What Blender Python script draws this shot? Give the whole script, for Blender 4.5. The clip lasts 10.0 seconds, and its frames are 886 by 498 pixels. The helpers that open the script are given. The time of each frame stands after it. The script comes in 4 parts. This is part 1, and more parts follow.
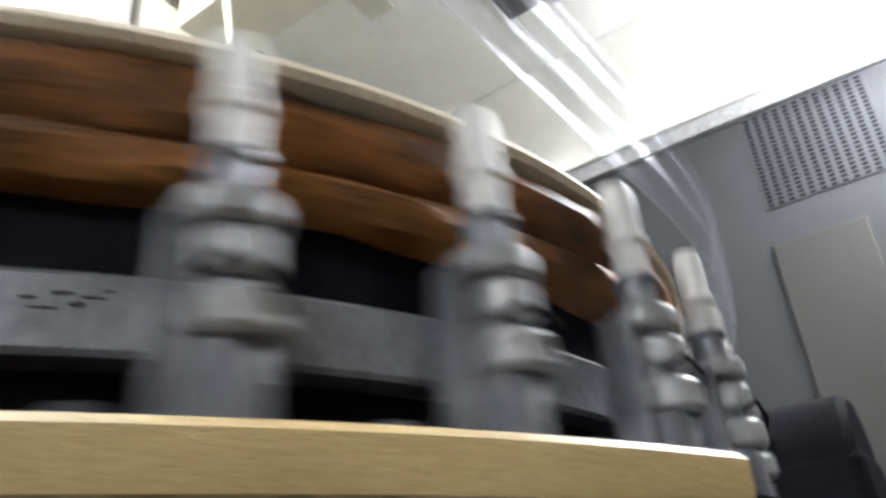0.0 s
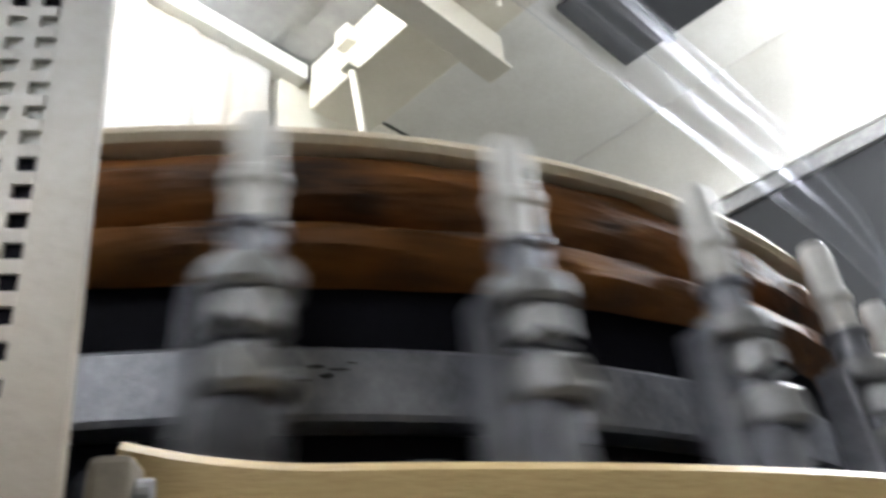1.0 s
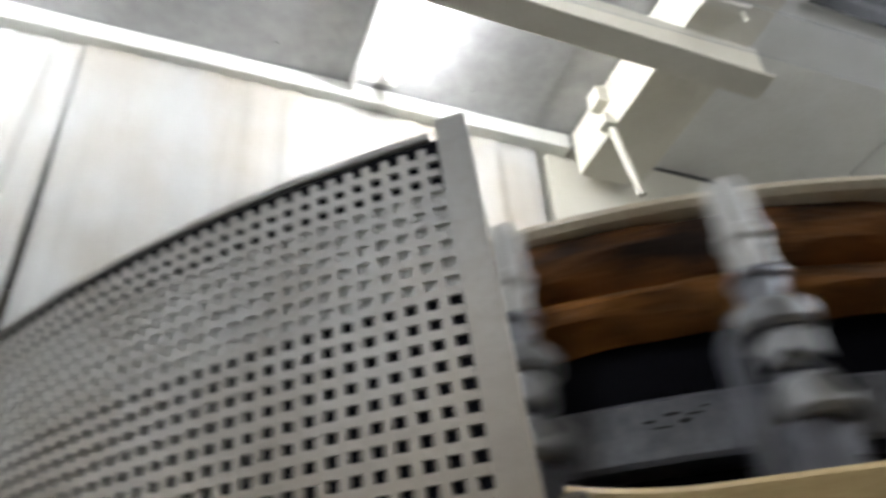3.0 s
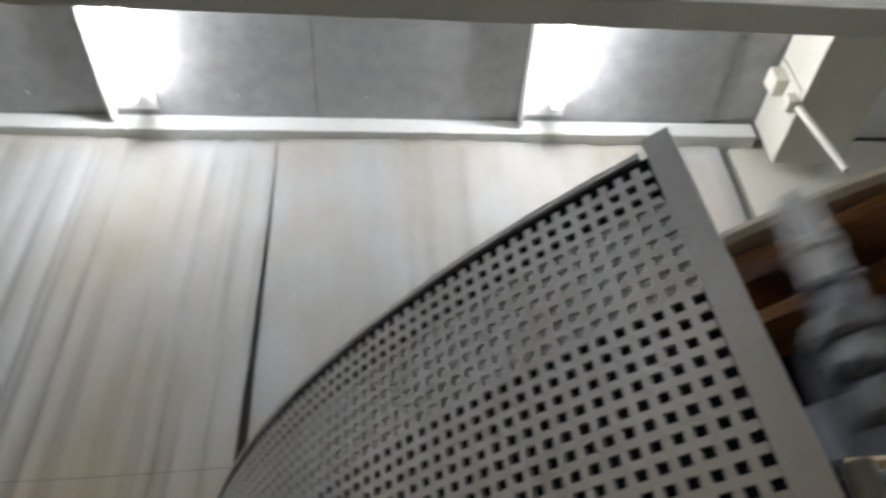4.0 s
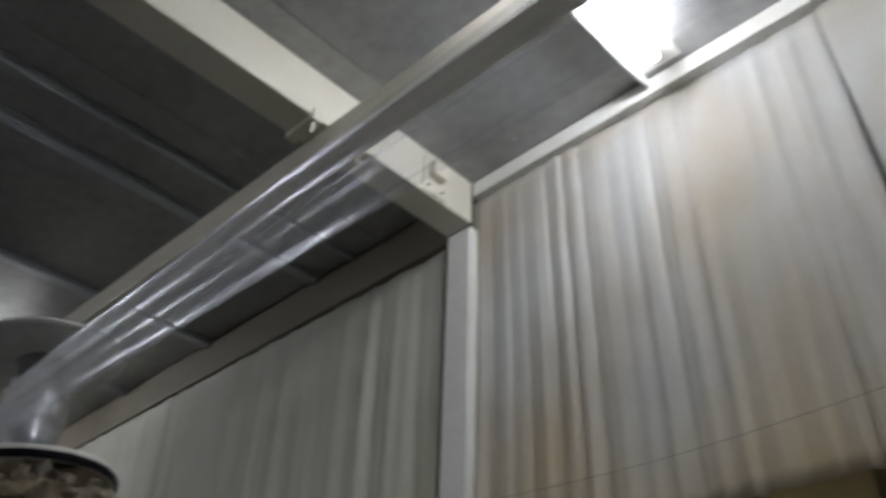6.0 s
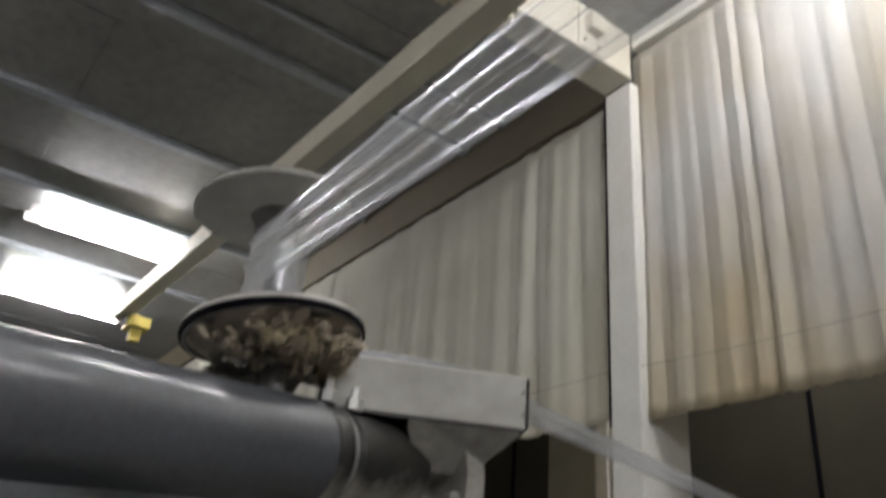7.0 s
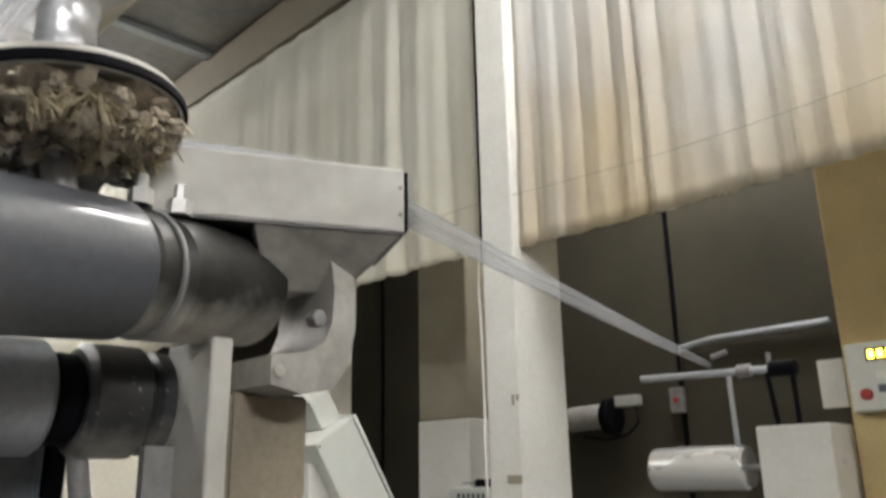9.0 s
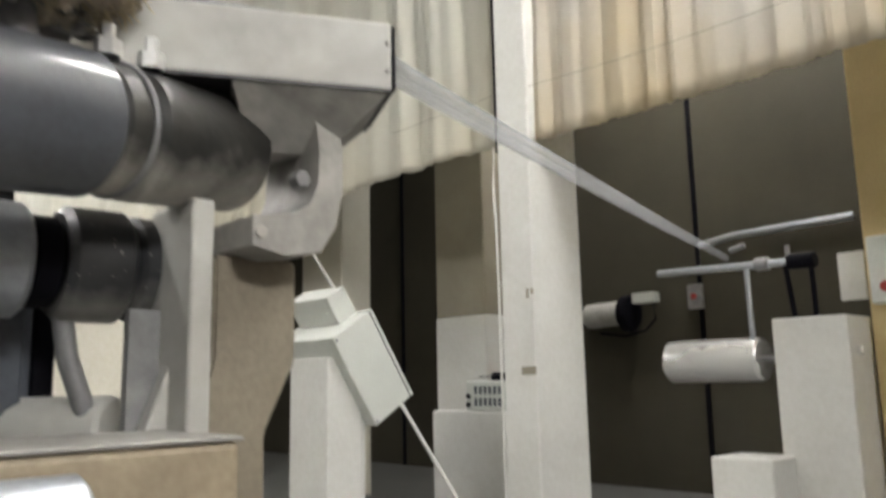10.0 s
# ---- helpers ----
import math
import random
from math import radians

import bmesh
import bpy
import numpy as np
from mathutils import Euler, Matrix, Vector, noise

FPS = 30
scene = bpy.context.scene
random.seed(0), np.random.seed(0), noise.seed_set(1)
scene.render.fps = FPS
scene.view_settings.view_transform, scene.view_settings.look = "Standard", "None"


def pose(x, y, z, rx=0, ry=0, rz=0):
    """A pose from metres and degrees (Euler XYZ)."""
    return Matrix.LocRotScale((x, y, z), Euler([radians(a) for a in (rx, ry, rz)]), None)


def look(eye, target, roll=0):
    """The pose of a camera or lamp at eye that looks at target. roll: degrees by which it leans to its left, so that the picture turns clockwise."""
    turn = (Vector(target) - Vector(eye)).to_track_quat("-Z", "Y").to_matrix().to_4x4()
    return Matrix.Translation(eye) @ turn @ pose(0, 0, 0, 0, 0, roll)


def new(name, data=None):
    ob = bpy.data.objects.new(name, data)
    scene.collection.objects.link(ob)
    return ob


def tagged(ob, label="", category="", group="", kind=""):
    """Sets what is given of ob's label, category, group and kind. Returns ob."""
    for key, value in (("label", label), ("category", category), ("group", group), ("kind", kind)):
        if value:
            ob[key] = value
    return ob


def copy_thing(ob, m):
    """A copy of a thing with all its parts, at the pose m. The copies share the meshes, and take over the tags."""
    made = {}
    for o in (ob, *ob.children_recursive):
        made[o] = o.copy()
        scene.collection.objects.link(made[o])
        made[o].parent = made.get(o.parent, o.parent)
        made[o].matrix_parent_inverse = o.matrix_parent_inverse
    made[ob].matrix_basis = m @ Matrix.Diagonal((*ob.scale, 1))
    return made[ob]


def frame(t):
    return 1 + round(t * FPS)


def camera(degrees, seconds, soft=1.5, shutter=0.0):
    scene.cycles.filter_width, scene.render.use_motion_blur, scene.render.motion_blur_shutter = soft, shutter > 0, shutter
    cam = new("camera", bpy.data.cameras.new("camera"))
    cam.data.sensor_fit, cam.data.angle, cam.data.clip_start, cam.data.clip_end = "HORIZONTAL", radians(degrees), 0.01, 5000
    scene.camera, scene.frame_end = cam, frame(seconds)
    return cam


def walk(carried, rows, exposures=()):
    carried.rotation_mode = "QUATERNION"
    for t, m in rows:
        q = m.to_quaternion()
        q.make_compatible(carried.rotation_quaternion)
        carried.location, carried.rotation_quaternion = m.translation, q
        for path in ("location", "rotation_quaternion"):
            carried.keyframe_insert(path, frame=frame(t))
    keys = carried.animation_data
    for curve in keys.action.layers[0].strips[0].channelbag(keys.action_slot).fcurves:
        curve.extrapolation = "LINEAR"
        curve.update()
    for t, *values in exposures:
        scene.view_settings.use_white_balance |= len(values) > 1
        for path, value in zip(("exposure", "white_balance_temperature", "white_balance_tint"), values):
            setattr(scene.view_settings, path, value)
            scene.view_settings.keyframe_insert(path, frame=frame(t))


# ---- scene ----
cam = camera(58.5, 10.0, soft=2.9, shutter=0.75)


PATH = [
    (0, (1.031, 0.492, 1.685), (2.513, 1.467, 2.609), -5.2),
    (0.5, (0.99, 0.499, 1.677), (2.368, 1.549, 2.677), -5.8),
    (1, (0.956, 0.5, 1.669), (2.193, 1.658, 2.733), -4.9),
    (1.5, (0.947, 0.492, 1.662), (2.08, 1.72, 2.761), -3.8),
    (2, (0.93, 0.482, 1.657), (1.94, 1.774, 2.802), -3.9),
    (2.5, (0.909, 0.471, 1.649), (1.755, 1.832, 2.845), -3.8),
    (3.8, (0.852, 0.419, 1.597), (1.042, 1.926, 2.898), -3.4),
    (4, (0.847, 0.419, 1.595), (0.973, 1.915, 2.917), -2.9),
    (4.5, (0.816, 0.395, 1.569), (0.664, 1.876, 2.904), -0.3),
    (5, (0.763, 0.404, 1.562), (0.263, 1.855, 2.846), 1.8),
    (5.5, (0.723, 0.380, 1.575), (-0.088, 1.714, 2.820), 2.1),
    (6, (0.693, 0.395, 1.660), (-0.454, 1.526, 2.845), 2.3),
    (6.1, (0.683, 0.395, 1.666), (-0.507, 1.497, 2.838), 2.9),
    (6.2, (0.666, 0.387, 1.664), (-0.587, 1.427, 2.823), 3.1),
    (7.3, (0.473, 0.358, 1.658), (-1.026, 1.395, 2.481), 3.9),
    (7.5, (0.445, 0.36, 1.664), (-1.053, 1.434, 2.441), 3.7),
    (8, (0.382, 0.399, 1.673), (-1.053, 1.585, 2.402), 2.0),
    (8.5, (0.329, 0.463, 1.678), (-1.046, 1.764, 2.325), 0.3),
    (9, (0.336, 0.503, 1.67), (-1.02, 1.862, 2.231), -1.1),
    (9.5, (0.338, 0.516, 1.656), (-1.082, 1.853, 2.099), -0.9),
    (10, (0.328, 0.555, 1.633), (-1.108, 1.908, 1.963), -1.2),
]
EXPOSURE = [(0, 2.10, 6350, 11), (1.0, 1.75, 6350, 11), (2.5, 1.48, 6350, 11), (3.9, 0.53, 6200, 12), (4.5, 0.15, 6200, 12), (5.0, 0.03, 6200, 12), (5.5, 0.05, 6200, 12), (6.1, 0.31, 6300, 12), (7.3, 1.2, 6850, 13), (8.5, 1.75, 6900, 12), (10, 2.12, 6900, 12)]
walk(cam, [(t, look(eye, target, roll)) for t, eye, target, roll in PATH], EXPOSURE)

# ---- world and light ----
world = bpy.data.worlds.new("world")
scene.world = world
world.use_nodes = True
world.node_tree.nodes["Background"].inputs[0].default_value = (0.8, 0.85, 0.9, 1)
world.node_tree.nodes["Background"].inputs[1].default_value = 0.012

FLOOR = 0.90
CEIL = 4.74
WALL = 3.0
CX, CY = 1.764, 1.658
# The two lamps at y -1.2 are out of view, added as fill light.
LAMP_SPOTS = [(-0.45, 2.2), (1.55, 2.2), (-6.45, 1.5), (-8.45, 1.5), (-4.45, -1.2), (-2.45, -1.2), (-1.9, 4.5)]
# Unseen fill tubes, added to brighten the white ceiling of the east bay.
FILL_SPOTS = [(3.45, -0.10), (4.00, -0.10)]


# ---- materials ----
def mat(name, color, rough=0.6, metal=0.0, second=None, scale=6.0, amount=0.6, bump=0.15, fine=120.0, stretch=(1, 1, 1), spec=0.5):
    m = bpy.data.materials.new(name)
    m.use_nodes = True
    nt = m.node_tree
    n, l = nt.nodes, nt.links
    b = n["Principled BSDF"]
    b.inputs["Roughness"].default_value = rough
    b.inputs["Metallic"].default_value = metal
    b.inputs["Specular IOR Level"].default_value = spec
    tc = n.new("ShaderNodeTexCoord")
    mp = n.new("ShaderNodeMapping")
    mp.inputs["Scale"].default_value = stretch
    l.new(tc.outputs["Object"], mp.inputs[0])
    big = n.new("ShaderNodeTexNoise")
    big.inputs["Scale"].default_value = scale
    big.inputs["Detail"].default_value = 7
    big.inputs["Roughness"].default_value = 0.62
    l.new(mp.outputs[0], big.inputs["Vector"])
    ramp = n.new("ShaderNodeValToRGB")
    ramp.color_ramp.elements[0].position = 0.5 - 0.3 * amount
    ramp.color_ramp.elements[1].position = 0.5 + 0.3 * amount
    second = second or tuple(c * 0.72 for c in color)
    ramp.color_ramp.elements[0].color = (*second, 1)
    ramp.color_ramp.elements[1].color = (*color, 1)
    l.new(big.outputs["Fac"], ramp.inputs[0])
    small = n.new("ShaderNodeTexNoise")
    small.inputs["Scale"].default_value = fine
    small.inputs["Detail"].default_value = 3
    l.new(mp.outputs[0], small.inputs["Vector"])
    mix = n.new("ShaderNodeMix")
    mix.data_type = "RGBA"
    mix.blend_type = "OVERLAY"
    mix.inputs[0].default_value = 0.22
    l.new(ramp.outputs[0], mix.inputs[6])
    l.new(small.outputs["Fac"], mix.inputs[7])
    l.new(mix.outputs[2], b.inputs["Base Color"])
    if rough > 0.1:
        rr = n.new("ShaderNodeMapRange")
        rr.inputs[3].default_value = max(0.05, rough - 0.12)
        rr.inputs[4].default_value = min(1.0, rough + 0.12)
        l.new(big.outputs["Fac"], rr.inputs[0])
        l.new(rr.outputs[0], b.inputs["Roughness"])
    if bump:
        bp = n.new("ShaderNodeBump")
        bp.inputs["Strength"].default_value = bump
        bp.inputs["Distance"].default_value = 0.004
        l.new(small.outputs["Fac"], bp.inputs["Height"])
        l.new(bp.outputs[0], b.inputs["Normal"])
    return m


def glow(name, color, strength):
    m = bpy.data.materials.new(name)
    m.use_nodes = True
    b = m.node_tree.nodes["Principled BSDF"]
    b.inputs["Base Color"].default_value = (0.8, 0.8, 0.8, 1)
    b.inputs["Emission Color"].default_value = (*color, 1)
    b.inputs["Emission Strength"].default_value = strength
    return m


def film_mat():
    m = bpy.data.materials.new("clear_film")
    m.use_nodes = True
    nt = m.node_tree
    n, l = nt.nodes, nt.links
    n.remove(n["Principled BSDF"])
    out = n["Material Output"]
    tr = n.new("ShaderNodeBsdfTransparent")
    tr.inputs[0].default_value = (0.93, 0.94, 0.96, 1)
    gl = n.new("ShaderNodeBsdfGlossy")
    gl.inputs["Roughness"].default_value = 0.26
    gl.inputs[0].default_value = (0.9, 0.92, 1, 1)
    df = n.new("ShaderNodeBsdfTranslucent")
    df.inputs[0].default_value = (0.8, 0.82, 0.86, 1)
    tc = n.new("ShaderNodeTexCoord")
    mp = n.new("ShaderNodeMapping")
    mp.inputs["Scale"].default_value = (1, 60, 1)
    l.new(tc.outputs["UV"], mp.inputs[0])
    nz = n.new("ShaderNodeTexNoise")
    nz.inputs["Scale"].default_value = 1.2
    nz.inputs["Detail"].default_value = 4
    l.new(mp.outputs[0], nz.inputs["Vector"])
    mr = n.new("ShaderNodeMapRange")
    mr.inputs[1].default_value = 0.3
    mr.inputs[2].default_value = 0.8
    mr.inputs[3].default_value = 0.35
    mr.inputs[4].default_value = 0.82
    l.new(nz.outputs["Fac"], mr.inputs[0])
    a = n.new("ShaderNodeMixShader")
    a.inputs[0].default_value = 0.5
    l.new(gl.outputs[0], a.inputs[1])
    l.new(df.outputs[0], a.inputs[2])
    c = n.new("ShaderNodeMixShader")
    sp = n.new("ShaderNodeSeparateXYZ")
    l.new(tc.outputs["UV"], sp.inputs[0])
    thin = n.new("ShaderNodeMapRange")
    thin.interpolation_type = "SMOOTHSTEP"
    thin.inputs[1].default_value, thin.inputs[2].default_value = 0.0, 0.085
    thin.inputs[3].default_value, thin.inputs[4].default_value = 1.05, 0.15
    l.new(sp.outputs[0], thin.inputs[0])
    mul = n.new("ShaderNodeMath")
    mul.operation = "MULTIPLY"
    l.new(mr.outputs[0], mul.inputs[0])
    l.new(thin.outputs[0], mul.inputs[1])
    l.new(mul.outputs[0], c.inputs[0])
    l.new(tr.outputs[0], c.inputs[1])
    l.new(a.outputs[0], c.inputs[2])
    l.new(c.outputs[0], out.inputs[0])
    return m


M_CEIL = mat("galvanised_panel", (0.38, 0.38, 0.375), 0.38, 0.22, (0.28, 0.28, 0.28), 1.5, 0.9, 0.01, 12)
M_CREAM = mat("cream_paint", (0.70, 0.67, 0.58), 0.5, 0, (0.60, 0.57, 0.48), 3, 0.9, 0.08)
M_WHITE = mat("white_paint", (0.78, 0.78, 0.75), 0.55, 0, (0.66, 0.65, 0.61), 3, 0.9, 0.03, 50)
def cloth(name, base, stain, hem, stain_from):
    """Cloth with vertical streaks, blotchy stains and a yellowed hem; object space is the world."""
    m = mat(name, base, 0.9, 0, tuple(c * 0.86 for c in base), 2.2, 1.0, 0.3, 240, (3.0, 1, 0.35), 0.15)
    n, l = m.node_tree.nodes, m.node_tree.links
    b = n["Principled BSDF"]
    src = b.inputs["Base Color"].links[0].from_socket
    tc = n.new("ShaderNodeTexCoord")
    blot = n.new("ShaderNodeTexNoise")
    blot.inputs["Scale"].default_value = 1.9
    blot.inputs["Detail"].default_value = 6
    blot.inputs["Distortion"].default_value = 0.15
    mp2 = n.new("ShaderNodeMapping")
    mp2.inputs["Scale"].default_value = (1.1, 1, 0.75)
    l.new(tc.outputs["Object"], mp2.inputs[0])
    l.new(mp2.outputs[0], blot.inputs["Vector"])
    r1 = n.new("ShaderNodeMapRange")
    r1.inputs[1].default_value, r1.inputs[2].default_value = stain_from - 0.08, stain_from + 0.30
    r1.inputs[4].default_value = 0.75
    l.new(blot.outputs["Fac"], r1.inputs[0])
    m1 = n.new("ShaderNodeMix")
    m1.data_type = "RGBA"
    l.new(r1.outputs[0], m1.inputs[0])
    l.new(src, m1.inputs[6])
    m1.inputs[7].default_value = (*stain, 1)
    sep = n.new("ShaderNodeSeparateXYZ")
    l.new(tc.outputs["Object"], sep.inputs[0])
    wob = n.new("ShaderNodeMath")
    wob.operation = "MULTIPLY_ADD"
    l.new(blot.outputs["Fac"], wob.inputs[0])
    wob.inputs[1].default_value = -0.9
    l.new(sep.outputs[2], wob.inputs[2])
    r2 = n.new("ShaderNodeMapRange")
    r2.inputs[1].default_value, r2.inputs[2].default_value = 2.15, 2.75
    r2.inputs[3].default_value, r2.inputs[4].default_value = 0.75, 0.0
    l.new(wob.outputs[0], r2.inputs[0])
    m2 = n.new("ShaderNodeMix")
    m2.data_type = "RGBA"
    l.new(r2.outputs[0], m2.inputs[0])
    l.new(m1.outputs[2], m2.inputs[6])
    m2.inputs[7].default_value = (*hem, 1)
    l.new(m2.outputs[2], b.inputs["Base Color"])
    return m


M_CLOTH = cloth("stained_cloth", (0.53, 0.53, 0.515), (0.40, 0.33, 0.23), (0.50, 0.40, 0.24), 0.45)
M_CLOTH_B = cloth("grey_cloth", (0.59, 0.585, 0.52), (0.47, 0.46, 0.38), (0.58, 0.54, 0.43), 0.50)
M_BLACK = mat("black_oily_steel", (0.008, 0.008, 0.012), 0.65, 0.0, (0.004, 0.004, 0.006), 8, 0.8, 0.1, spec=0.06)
M_RUST = mat("rusty_brown_winding", (0.38, 0.15, 0.03), 0.5, 0.0, (0.030, 0.013, 0.006), 8.0, 0.5, 0.6, 70, (1, 1, 2.5), spec=0.35)
# Darker copy of the winding: shade under the lip is in the colour.
M_RUST_SHADED = mat("dark_brown_winding", (0.30, 0.115, 0.026), 0.5, 0.0, (0.020, 0.011, 0.007), 7.0, 0.5, 0.6, 70, (1, 1, 3), spec=0.3)
M_STEEL = mat("grey_cast_metal", (0.38, 0.38, 0.38), 0.5, 0.25, (0.19, 0.19, 0.20), 26, 0.9, 0.08, 60)
M_PLATE = mat("greased_grey_plate", (0.38, 0.39, 0.43), 0.36, 0.2, (0.08, 0.08, 0.10), 13, 0.8, 0.15)
M_STEM = mat("blue_grey_spindle", (0.17, 0.175, 0.20), 0.45, 0.2, (0.09, 0.09, 0.11), 20, 0.9, 0.08)
M_POST = mat("off_white_ceramic", (0.78, 0.77, 0.74), 0.4, 0, (0.62, 0.61, 0.58), 20, 0.9, 0.05)
M_WOOD = mat("yellow_plywood", (0.74, 0.55, 0.27), 0.42, 0, (0.58, 0.41, 0.19), 8, 1.0, 0.15, 90, (1, 1, 6))
M_LIP = mat("beige_lip", (0.70, 0.62, 0.48), 0.5, 0, (0.52, 0.42, 0.28), 9, 0.9, 0.1)
M_KNOB = mat("grey_worn_knob", (0.52, 0.53, 0.54), 0.4, 0.2, (0.30, 0.30, 0.31), 40, 0.9, 0.1)
M_STRING = mat("grey_string", (0.30, 0.27, 0.22), 0.9, 0, (0.2, 0.18, 0.15), 30, 0.9, 0)
M_GREY = mat("grey_sheet_wall", (0.037, 0.039, 0.043), 0.7, 0.05, (0.021, 0.022, 0.025), 2.5, 0.9, 0.05)
M_DOOR = mat("dark_door_paint", (0.026, 0.024, 0.021), 0.6, 0, (0.018, 0.017, 0.015), 4, 0.9, 0.05)
M_DARKWALL = mat("dark_green_wall", (0.078, 0.071, 0.052), 0.75, 0, (0.052, 0.047, 0.034), 1.5, 0.9, 0.08, spec=0.2)
M_FLOOR = mat("worn_concrete", (0.17, 0.17, 0.16), 0.6, 0, (0.10, 0.10, 0.095), 2, 0.9, 0.2)
M_DIRTY = mat("dusty_light_grey_paint", (0.60, 0.60, 0.57), 0.55, 0, (0.40, 0.39, 0.36), 7, 0.9, 0.03, 26)
M_ROLLER = mat("dark_rubber_roller", (0.105, 0.112, 0.130), 0.42, 0.0, (0.085, 0.092, 0.108), 2.5, 1.0, 0.02)
M_ROLLER.node_tree.nodes["Principled BSDF"].inputs["Coat Weight"].default_value = 0.6
M_ROLLER.node_tree.nodes["Principled BSDF"].inputs["Coat Roughness"].default_value = 0.14
# Paler than M_ROLLER: light reflected onto the lower barrel is in the colour.
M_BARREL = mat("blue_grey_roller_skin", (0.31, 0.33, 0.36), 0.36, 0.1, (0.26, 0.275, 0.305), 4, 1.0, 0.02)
M_FLUFF = mat("dirty_fibre_waste", (0.68, 0.60, 0.47), 0.95, 0, (0.36, 0.31, 0.25), 22, 0.9, 0.8, 300)
M_SCRAP = mat("dirty_film_scrap", (0.36, 0.345, 0.32), 0.45, 0, (0.15, 0.14, 0.12), 30, 0.9, 0.2, 120)
M_TUFT = mat("yellowed_fibre", (0.74, 0.66, 0.48), 0.9, 0, (0.46, 0.38, 0.24), 45, 0.9, 0.1, 300)
M_CHROME = mat("bright_steel", (0.85, 0.85, 0.85), 0.32, 0.9, (0.72, 0.72, 0.72), 12, 0.8, 0.03, stretch=(1, 6, 6))
M_YELLOW = mat("pale_yellow_paint", (0.66, 0.52, 0.27), 0.6, 0, (0.56, 0.43, 0.21), 4, 0.9, 0.1)
M_TAN = mat("tan_paint", (0.36, 0.33, 0.26), 0.65, 0, (0.28, 0.25, 0.19), 4, 0.9, 0.1)
M_BOX = mat("light_grey_enamel", (0.66, 0.68, 0.64), 0.42, 0, (0.58, 0.60, 0.56), 6, 0.8, 0.05)
M_LAMP = glow("lamp_tube_glow", (0.96, 0.98, 1.0), 90.0)
M_FILM = film_mat()
def dusty(m, low_tint, lo, hi, speck=0.0):
    """Lower tint with ragged upper limit (stain, painted reflected light), and loose specks."""
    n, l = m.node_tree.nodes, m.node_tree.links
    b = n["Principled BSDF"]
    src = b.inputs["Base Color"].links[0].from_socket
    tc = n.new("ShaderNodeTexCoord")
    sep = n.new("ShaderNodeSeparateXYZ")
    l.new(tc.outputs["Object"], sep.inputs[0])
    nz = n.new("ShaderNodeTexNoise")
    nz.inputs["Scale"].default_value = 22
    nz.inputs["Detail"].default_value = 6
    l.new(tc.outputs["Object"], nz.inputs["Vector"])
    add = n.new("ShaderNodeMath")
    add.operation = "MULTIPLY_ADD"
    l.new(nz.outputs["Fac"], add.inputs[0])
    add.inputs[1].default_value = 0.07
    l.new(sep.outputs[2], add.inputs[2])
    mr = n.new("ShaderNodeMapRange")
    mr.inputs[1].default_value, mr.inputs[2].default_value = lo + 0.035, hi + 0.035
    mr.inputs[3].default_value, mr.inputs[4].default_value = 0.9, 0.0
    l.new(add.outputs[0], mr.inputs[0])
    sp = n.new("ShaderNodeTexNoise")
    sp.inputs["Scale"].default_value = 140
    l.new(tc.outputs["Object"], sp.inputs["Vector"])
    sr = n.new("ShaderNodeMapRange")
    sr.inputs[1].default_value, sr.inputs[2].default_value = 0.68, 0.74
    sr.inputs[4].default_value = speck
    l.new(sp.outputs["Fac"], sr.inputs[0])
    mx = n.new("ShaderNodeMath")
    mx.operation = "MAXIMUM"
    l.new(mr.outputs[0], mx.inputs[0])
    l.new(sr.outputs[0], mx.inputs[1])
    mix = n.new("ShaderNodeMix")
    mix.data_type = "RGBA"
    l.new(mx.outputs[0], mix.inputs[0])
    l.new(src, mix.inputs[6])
    mix.inputs[7].default_value = (*low_tint, 1)
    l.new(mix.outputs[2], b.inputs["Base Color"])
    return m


M_GUARD = dusty(mat("worn_guard_metal", (0.76, 0.755, 0.74), 0.40, 0.1, (0.54, 0.49, 0.42), 11, 0.9, 0.15), (0.46, 0.38, 0.28), 0.83, 1.0)
# On these two the pale underside paints in reflected light; the specks are dust.
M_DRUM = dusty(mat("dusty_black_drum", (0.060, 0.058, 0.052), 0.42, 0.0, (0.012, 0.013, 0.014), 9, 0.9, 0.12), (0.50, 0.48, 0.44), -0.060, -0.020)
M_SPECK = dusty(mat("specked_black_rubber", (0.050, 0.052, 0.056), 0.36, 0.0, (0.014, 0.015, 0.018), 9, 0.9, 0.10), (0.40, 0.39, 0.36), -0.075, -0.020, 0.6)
M_CAST = mat("dusty_cast_iron", (0.56, 0.55, 0.52), 0.5, 0.15, (0.20, 0.19, 0.175), 14, 1.0, 0.10, 60)
M_BEIGE = mat("beige_gearbox_paint", (0.46, 0.385, 0.275), 0.5, 0, (0.26, 0.21, 0.15), 18, 0.9, 0.15)
M_ROLL = mat("satin_aluminium", (0.95, 0.95, 0.95), 0.27, 0.72, (0.93, 0.93, 0.93), 0.3, 1.0, 0.0, 2)
M_GREASE = mat("grease", (0.03, 0.03, 0.035), 0.4, 0, (0.02, 0.02, 0.022), 30, 0.9, 0.05)
M_BULK = mat("brown_bulkhead_paint", (0.20, 0.17, 0.12), 0.7, 0, (0.14, 0.12, 0.085), 3, 0.9, 0.05)
M_DIGIT = glow("display_glow", (1.0, 0.8, 0.05), 3.0)
M_DARKGREY = mat("dark_blue_grey_paint", (0.12, 0.135, 0.16), 0.4, 0.1, (0.09, 0.10, 0.12), 4, 0.9, 0.05)
M_BROWNBOX = mat("brown_dusty_paint", (0.30, 0.26, 0.20), 0.65, 0, (0.20, 0.17, 0.13), 14, 0.9, 0.12)
